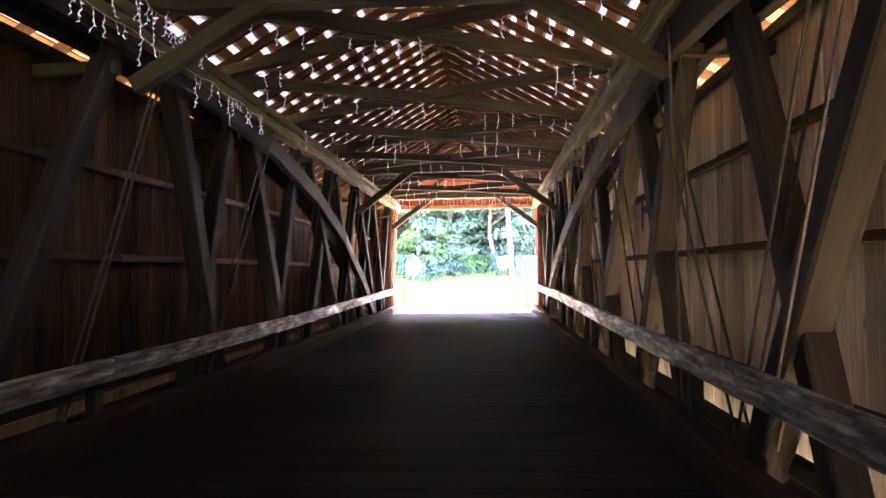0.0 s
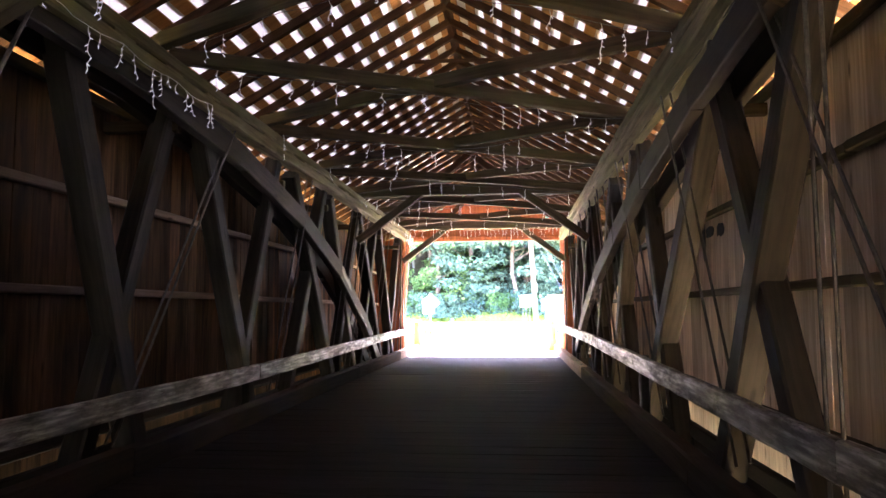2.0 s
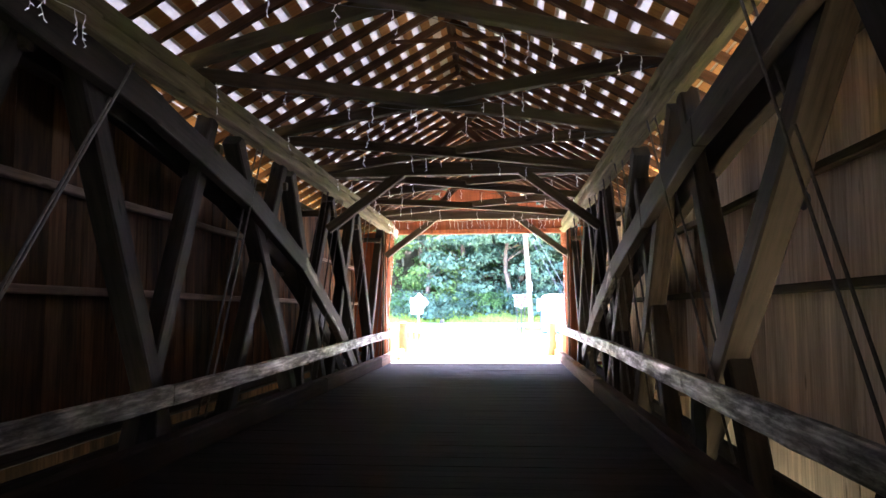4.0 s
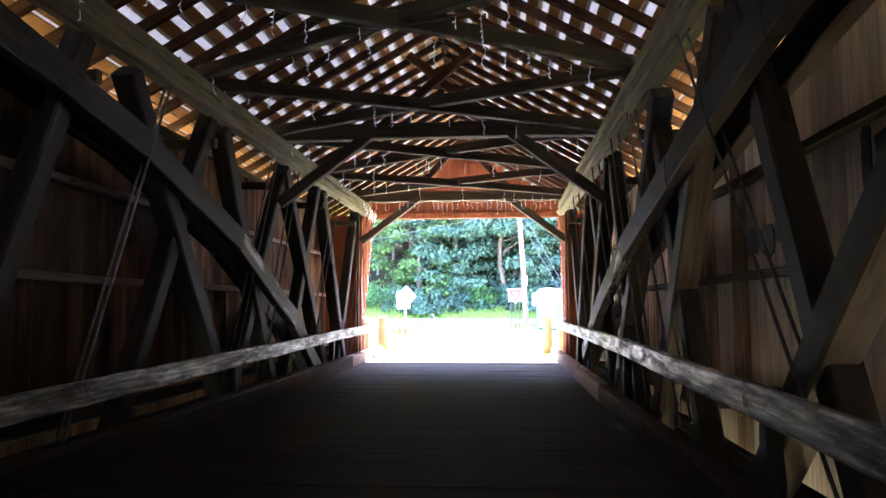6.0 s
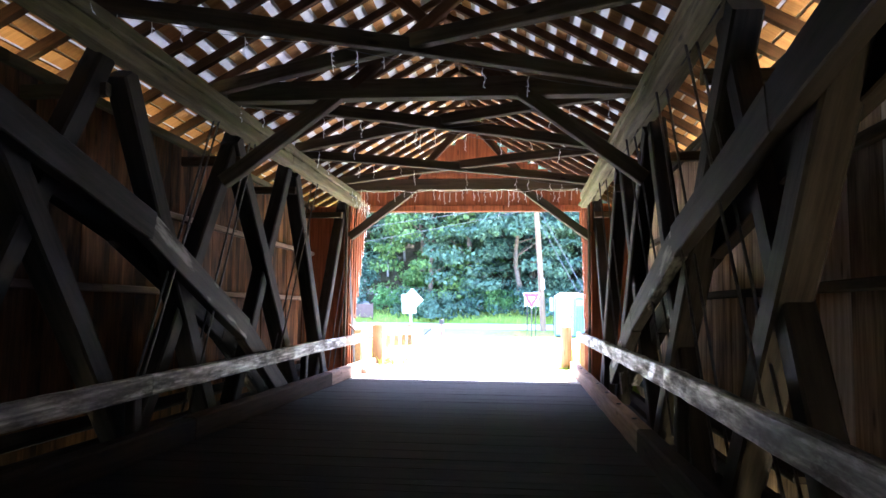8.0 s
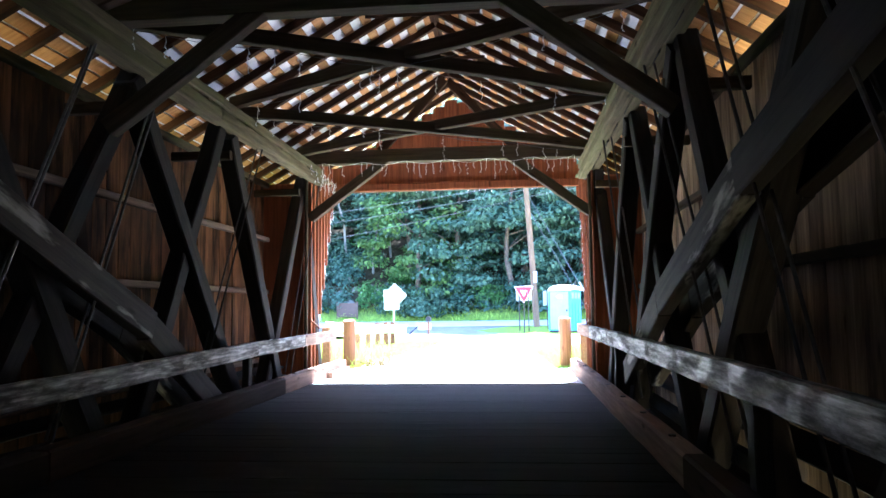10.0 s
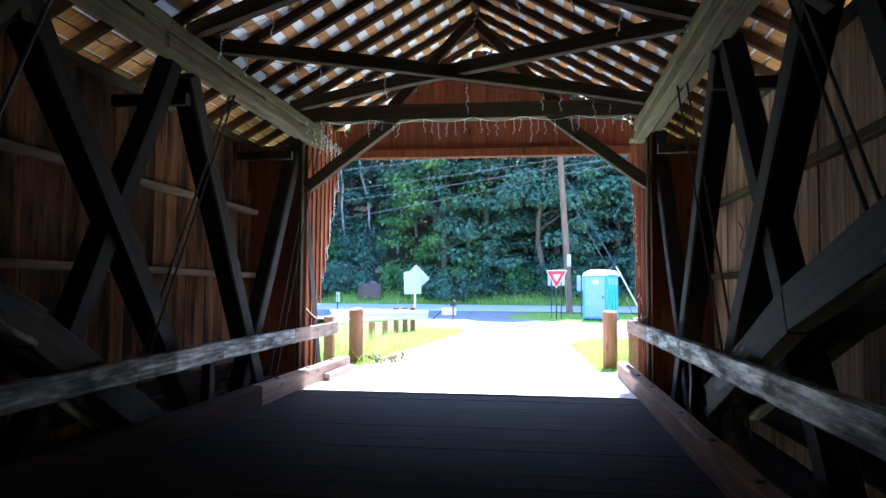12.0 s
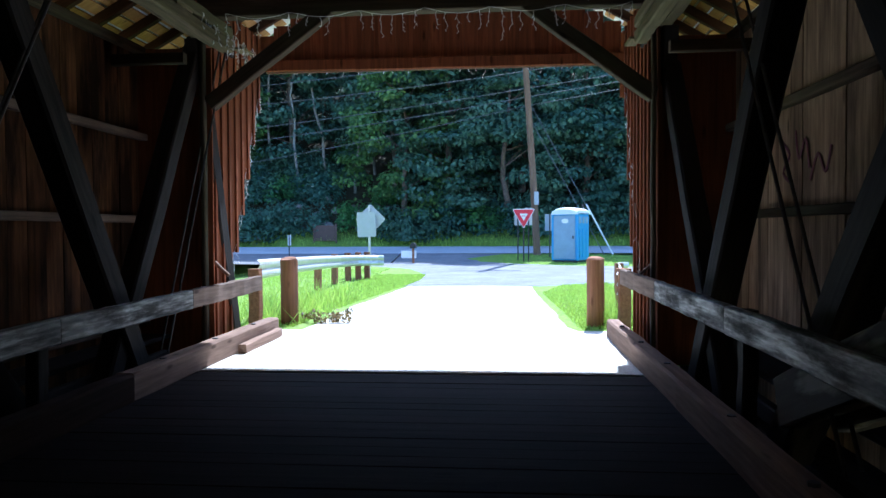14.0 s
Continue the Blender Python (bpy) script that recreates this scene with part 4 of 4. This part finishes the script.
def tree(name, h, spread, seed, mat, bark, low=0.05, clumps=150, per=70, size=0.26, label="", lean=0.0):
    r = random.Random(seed)
    g = empty(name, label, "tree", group="hillside trees")
    tr = [(0, 0, -0.4)]
    for k in range(1, 8):
        tr.append((r.uniform(-0.12, 0.12) * k ** 0.5 + lean * k, r.uniform(-0.12, 0.12) * k ** 0.5, h * 0.86 * k / 7))
    part("trunk", tube_bm(tr, (0.05 + h * 0.014) * (0.42 if low > 0.5 else 1), 9, taper=0.2), bark, g)
    bm = bmesh.new()
    cs = []
    for k in range(clumps):
        u = low + (1 - low) * r.random() ** 0.85
        a = r.uniform(0, 2 * math.pi)
        prof = spread * (0.35 + 0.65 * math.sin(math.pi * min(1, 0.22 + 0.78 * u) ** 0.9) ** 0.8) * (1 + 0.25 * math.sin(3 * a + seed) * math.cos(5 * u + seed))
        rr = prof * (0.45 + 0.55 * r.random() ** 0.4)
        cs.append((math.cos(a) * rr + lean * 7 * u, math.sin(a) * rr, u * h, r.uniform(0.55, 1.5)))
    for k in range(0, clumps, 6):
        x, y, z, q = cs[k]
        z0 = max(0.4, z - r.uniform(0.6, 1.8))
        t0 = tr[min(7, max(1, int(z0 / (h * 0.86) * 7)))]
        tube_bm([(t0[0], t0[1], min(z0, t0[2] + 0.6)), (x * 0.5, y * 0.5, (z0 + z) / 2 + 0.2), (x, y, z)], 0.05, 5, bm, 0.25)
    part("bough", bm, bark, g)["kind"] = "stuff"
    me = leaf_mesh("crown", cs, per, size, 1.0, mat, seed, 0.35, 0.36)
    ob = new("crown", me)
    ob.parent = g
    return g


KINDS = [
    tree("broadleaf_tree", 13, 3.6, 3, M_LEAF, M_BARK, 0.03, 105, 175, 0.25, "dense dark green broadleaf tree on the hillside"),
    tree("broadleaf_tree", 15, 4.2, 8, M_LEAF, M_BARK, 0.04, 120, 175, 0.27, "tall dark green broadleaf tree on the hillside"),
    tree("broadleaf_tree", 10, 3.2, 15, M_LEAF2, M_BARK, 0.02, 75, 160, 0.23, "lighter yellow-green broadleaf tree on the hillside"),
    tree("broadleaf_tree", 11, 3.4, 22, M_LEAF, M_BARK, 0.02, 90, 175, 0.24, "rounded dark green broadleaf tree at the road edge"),
]
PLACES = [(0, -2.5, 62.5), (1, 2.0, 64.0), (3, 5.8, 61.8), (0, 9.5, 63.5), (1, 13.5, 62.0), (3, -6.0, 64.0), (2, -5.2, 61.8), (0, 17.5, 63.0), (1, -13.5, 67.0), (2, -18.0, 63.5),
          (0, -22.0, 65.0), (1, 0.0, 69.0), (0, 5.5, 69.5), (1, 11.0, 70.0), (0, -6.0, 70.5), (1, -10.5, 73.0), (0, 17.0, 71.0), (1, -17.0, 72.0), (3, -27.0, 64.0), (1, 22.5, 66.0),
          (1, -2.0, 77.0), (0, 5.0, 78.0), (1, -12.0, 80.0), (0, 13.0, 79.0), (1, -22.0, 78.0), (0, 24.0, 78.0), (3, 1.0, 60.6), (3, 9.2, 60.5), (2, 14.5, 60.4), (2, 28.0, 62.0), (0, 34.0, 66.0), (0, -34.0, 67.0),
          # unseen trees added behind the south mouth to hold back low sky light
          (1, -9.0, -46.0), (0, -3.5, -52.0), (3, 3.0, -54.0), (1, 8.0, -47.0), (0, 14.0, -44.0), (1, -15.0, -43.0), (1, 0.0, -60.0)]
used = set()
r = random.Random(5)
for k, x, y in PLACES:
    m = pose(x, y, terrain(x, y) - 0.1, 0, 0, r.uniform(0, 360))
    if k in used:
        copy_thing(KINDS[k], m)
    else:
        used.add(k)
        KINDS[k].matrix_basis = m
for x, y, h, ln in ((-12.0, 63.5, 13, -0.12), (-10.3, 64.5, 14, -0.3), (-8.6, 64.0, 13, 0.14), (-14.5, 65.0, 14, 0.05), (-7.6, 66.0, 14, -0.1)):
    t = tree("slender_tree", h, 1.6, int(h * 7 + x), M_LEAF2, M_PALEBARK, 0.62, 40, 60, 0.22, "slender pale-barked tree with a thin high crown", ln)
    t.matrix_basis = pose(x, y, terrain(x, y) - 0.1)


def bush(seed, w, h, mat, name, label):
    r = random.Random(seed)
    g = empty(name, label, "bush", group="roadside bushes")
    cs = [(r.uniform(-w, w), r.uniform(-w, w) * 0.6, r.uniform(0.1, h) * (1 - 0.3 * r.random()), r.uniform(0.3, 0.6)) for _ in range(46)]
    bm = bmesh.new()
    for c in cs[::6]:
        tube_bm([(c[0] * 0.2, c[1] * 0.2, -0.2), (c[0] * 0.7, c[1] * 0.7, c[2] * 0.6), c[:3]], 0.025, 5, bm, 0.4)
    part("stalk", bm, M_BARK, g)["kind"] = "stuff"
    ob = new("foliage", leaf_mesh("foliage", cs, 60, 0.17, 1.0, mat, seed))
    ob.parent = g
    return g


B = [bush(31, 1.5, 1.3, M_BUSH, "roadside_bush", "low leafy green bush along the far road edge"), bush(32, 1.8, 1.8, M_LEAF, "roadside_bush", "dark green leafy bush at the foot of the hill")]
first = [True, True]
x = -30.0
while x < 32:
    k = r.randrange(2)
    y = 59.3 + r.uniform(0, 1.6)
    if not -11.5 < x < -7.2:
        m = pose(x, y, terrain(x, y) - 0.05, 0, 0, r.uniform(-30, 30))
        if first[k]:
            B[k].matrix_basis = m
            first[k] = False
        else:
            copy_thing(B[k], m)
    x += r.uniform(1.2, 2.0)


for k in range(60):
    x, y = (r.uniform(-32, 32), r.uniform(61, 72)) if k < 44 else (r.uniform(-17, -6.5), r.uniform(62.2, 67))
    j = r.randrange(2)
    copy_thing(B[j], pose(x, y, terrain(x, y) - 0.05, 0, 0, r.uniform(0, 360)))


def rock(seed, size):
    bm = bmesh.new()
    bmesh.ops.create_icosphere(bm, subdivisions=2, radius=size)
    for v in bm.verts:
        v.co *= 1 + 0.35 * noise.noise(v.co * (1.4 / size) + Vector((seed, 0, 0)))
        v.co.z *= 0.65
    return bm


for k in range(16):
    x, y = r.uniform(-12.5, -6.4), 60.2 + r.uniform(0, 3.0)
    ob = link("bank_rock", rock(k, r.uniform(0.2, 0.5)), M_ROCK)
    ob.location = (x, y, terrain(x, y) + 0.05)
    tagged(ob, "grey rock on the bare road bank", "rock", "bank rocks")


# ---- grass and loose plants near the bridge mouth ----
# edges of the gravel along y
VERGE_Y, VERGE_L, VERGE_R = (28.0, 31.3, 34.4, 36.7, 38.4, 41.0), (-2.3, -2.15, -1.85, -1.62, -1.5, -1.6), (2.0, 1.88, 1.75, 2.4, 5.2, 9.0)


def blades(name, regions, seed, hmin, hmax, label):
    r = np.random.RandomState(seed)
    v, f = [], []
    for x0, x1, y0, y1, n in regions:
        for _ in range(n):
            x, y = r.uniform(x0, x1), r.uniform(y0, y1)
            if y < 41 and np.interp(y, VERGE_Y, VERGE_L) < x < np.interp(y, VERGE_Y, VERGE_R):
                continue
            z = terrain(x, y) - 0.01
            h, a = r.uniform(hmin, hmax), r.uniform(0, 6.283)
            dx, dy = math.cos(a) * 0.012, math.sin(a) * 0.012
            bx, by = r.normal() * 0.4 * h, r.normal() * 0.4 * h
            i = len(v)
            v += [(x - dx, y - dy, z), (x + dx, y + dy, z), (x + bx, y + by, z + h)]
            f.append((i, i + 1, i + 2))
    me = bpy.data.meshes.new(name)
    me.from_pydata(v, [], f)
    me.materials.append(M_GRASSBLADE)
    return tagged(new(name, me), label, "grass", kind="stuff")


blades("grass", [(-3.2, -1.4, 28.3, 41, 26000), (-8, -3.2, 28, 44, 20000), (1.7, 3.6, 28.3, 37.5, 18000), (3.6, 9, 30, 40, 5000), (0.8, 11, 46, 52, 9000), (-26, -4, 46, 52, 6000)], 3, 0.02, 0.075, "short sunlit green grass on the verges")
blades("tall_grass", [(-3.6, -2.2, 28.7, 33, 900), (2.3, 3.2, 28.6, 31, 700), (-30, 30, 58.2, 60, 7000)], 4, 0.2, 0.5, "tufts of taller grass round the posts and road edge")
for x, y, k in ((-2.15, 29.0, 1), (-1.9, 28.9, 2), (-1.6, 28.85, 3), (-1.75, 29.3, 4)):
    g = empty("weed", "small dry weed growing at the gravel edge", "weed", (x, y, 0), "weeds")
    rr = random.Random(k)
    cs = [(rr.uniform(-.15, .15), rr.uniform(-.1, .1), rr.uniform(0.04, 0.16), 0.07) for _ in range(8)]
    ob = new("leaf_clump", leaf_mesh("leaf_clump", cs, 14, 0.05, 1.0, M_DRYWEED, k))
    ob.parent = g
    ob["kind"] = "stuff"


# ---- icicle lights ----
def strand_meshes(seed, lengths=(0.1, 0.16, 0.24, 0.34, 0.2, 0.12)):
    """One hanging strand: its crooked cord and its little bulbs."""
    r = random.Random(seed)
    ln = r.choice(lengths)
    pts = [(0, 0, 0)]
    while -pts[-1][2] < ln:
        pts.append((r.uniform(-.018, .018), r.uniform(-.018, .018), pts[-1][2] - 0.05))
    cord = tube_bm(pts, 0.0035, 4)
    bulbs = bmesh.new()
    for p in pts[1:]:
        d = Vector((r.uniform(-1, 1), r.uniform(-1, 1), -0.6)).normalized()
        tube_bm([Vector(p), Vector(p) + d * 0.012, Vector(p) + d * 0.03], 0.0055, 5, bulbs, 0.5)
    out = []
    for nm, bm, mt in (("cord", cord, M_STRAND), ("bulb_drop", bulbs, M_BULB)):
        me = bpy.data.meshes.new(nm)
        bm.to_mesh(me)
        bm.free()
        me.materials.append(mt)
        out.append(me)
    return out


M_BULB = plain("clear_white_bulb", (0.85, 0.86, 0.88), 0.2, 0, 0.05, spec=0.6)
lamp = M_BULB.node_tree.nodes["Principled BSDF"]
lamp.inputs["Emission Color"].default_value = (0.85, 0.9, 1.0, 1)
lamp.inputs["Emission Strength"].default_value = 0.012
STRANDS = [strand_meshes(50 + i) for i in range(10)]
SHORT = [strand_meshes(70 + i, (0.04, 0.04, 0.12)) for i in range(6)]


def icicles(p0, p1, seed, gap=0.16, sag=0.07, label="white icicle string lights hanging from a roof timber", keep=0.82, kinds=None):
    r = random.Random(seed)
    p0, p1 = Vector(p0), Vector(p1)
    n = max(2, int((p1 - p0).length / gap))
    pts = []
    for i in range(n + 1):
        u = i / n
        dip = sag * abs(math.sin(u * math.pi * max(1, round(n / 6))))
        pts.append(p0.lerp(p1, u) + Vector((r.uniform(-.012, .012), r.uniform(-.012, .012), -dip)))
    g = empty("icicle_lights", label, "string lights", group="icicle lights")
    part("wire", tube_bm(pts, 0.003, 4), M_STRAND if keep > 0.6 else M_WIRE, g, "thin cord")
    for p in pts:
        if r.random() < keep:
            cord, bulbs = r.choice(kinds or STRANDS)
            ob = new("strand", cord)
            ob.parent = g
            ob.matrix_basis = Matrix.Translation(p) @ pose(0, 0, 0, r.uniform(-8, 8), r.uniform(-8, 8), r.uniform(0, 360))
            b = new("bulb_drop", bulbs)
            b.parent = ob
            b["kind"] = "stuff"


icicles((-2.3, 25.95, 3.94), (2.3, 25.95, 3.94), 1, 0.12)
icicles((-2.45, 28.34, 3.8), (2.45, 28.34, 3.8), 2, 0.12, 0.015, "short white bulbs strung along the portal lintel", 0.62, SHORT)
for i, (a, b) in enumerate(zip(LATERAL[6:], LATERAL[7:])):
    icicles((-2.4, a + 0.2, 3.93), (2.4, b - 0.2, 3.93), 10 + i, 0.26, 0.05, keep=0.5)
    if i % 2 == 0:
        icicles((2.4, a + 0.2, 3.97), (-2.4, b - 0.2, 3.97), 30 + i, 0.26, 0.05, keep=0.4)
icicles((-2.36, 5.9, 3.64), (-2.36, 10.7, 3.64), 45, 0.17, 0.05, "tangled white icicle string lights along a chord")
icicles((-2.3, 5.5, 3.95), (-2.3, 8.5, 3.95), 46, 0.09, 0.05)
icicles((-2.4, 25.5, 3.86), (-2.45, 27.6, 3.86), 47, 0.06, 0.08, "tangled bundle of white string lights in the portal corner")
icicles((-2.66, 28.1, 3.4), (-2.66, 26.95, 0.9), 48, 0.13, 0.01, "white string lights down the portal edge")
icicles((2.58, 28.1, 3.4), (2.58, 26.95, 0.9), 49, 0.13, 0.01, "white string lights down the portal edge")


# ---- painted scrawls on the siding ----
def scrawl(strokes, mat, label, r=0.02):
    g = empty("graffiti", label, "graffiti", group="painted scrawls")
    for pts in strokes:
        fine = []
        for i in range(len(pts) - 1):
            p0, p1, p2, p3 = (Vector(pts[max(0, min(len(pts) - 1, j))]) for j in (i - 1, i, i + 1, i + 2))
            for k in range(5):
                t = k / 5
                fine.append(0.5 * (2 * p1 + (p2 - p0) * t + (2 * p0 - 5 * p1 + 4 * p2 - p3) * t * t + (3 * p1 - p0 - 3 * p2 + p3) * t ** 3))
        fine.append(Vector(pts[-1]))
        bm = tube_bm([(WALL_X - 0.001, p.x, p.y) for p in fine], r, 6)
        for v in bm.verts:
            v.co.x = WALL_X - 0.004 + (v.co.x - WALL_X) * 0.25
        part("paint_stroke", bm, mat, g)


scrawl([[(24.75, 2.25), (24.55, 2.1), (24.7, 1.95), (24.5, 1.84)], [(24.42, 2.3), (24.34, 2.05), (24.2, 2.2), (24.12, 1.95)], [(24.1, 1.85), (23.95, 2.05), (23.8, 1.9), (23.7, 2.1)]],
       M_PAINTED, "dark red painted scrawl on the pale siding")


def blot(bm, y, z, w, h, seed):
    """A sprayed patch of paint with an uneven, dripping rim."""
    r = random.Random(seed)
    rim = []
    for i in range(28):
        a = 2 * math.pi * i / 28
        k = 1 + 0.22 * noise.noise((math.cos(a) * 2, math.sin(a) * 2, seed)) + r.uniform(-0.05, 0.05)
        drip = r.uniform(0, 0.25) * h if math.sin(a) < -0.5 else 0
        rim.append((y + w / 2 * k * math.copysign(abs(math.cos(a)) ** 0.7, math.cos(a)), z + h / 2 * k * math.copysign(abs(math.sin(a)) ** 0.7, math.sin(a)) - drip))
    a = [bm.verts.new((WALL_X - 0.010, p, q)) for p, q in rim]
    b = [bm.verts.new((WALL_X + 0.002, p, q)) for p, q in rim]
    bm.faces.new(a)
    for i in range(28):
        bm.faces.new((a[i], a[i - 1], b[i - 1], b[i]))


M_DARKPAINT = plain("blue_black_paint", (0.022, 0.028, 0.042), 0.55, 0, 0.5, 9)
smear = empty("graffiti", "blue-black painted blots along the pale siding", "graffiti", group="painted scrawls")
for i, (y, z, w, h) in enumerate(((15.35, 1.93, 0.34, 0.24), (14.98, 1.92, 0.36, 0.27), (14.64, 1.98, 0.26, 0.16), (14.42, 1.84, 0.10, 0.11), (13.05, 2.3, 0.13, 0.42), (12.75, 2.38, 0.36, 0.12), (12.25, 2.36, 0.3, 0.13))):
    bm = bmesh.new()
    blot(bm, y, z, w, h, 60 + i)
    part("paint_patch", bm, M_DARKPAINT, smear)
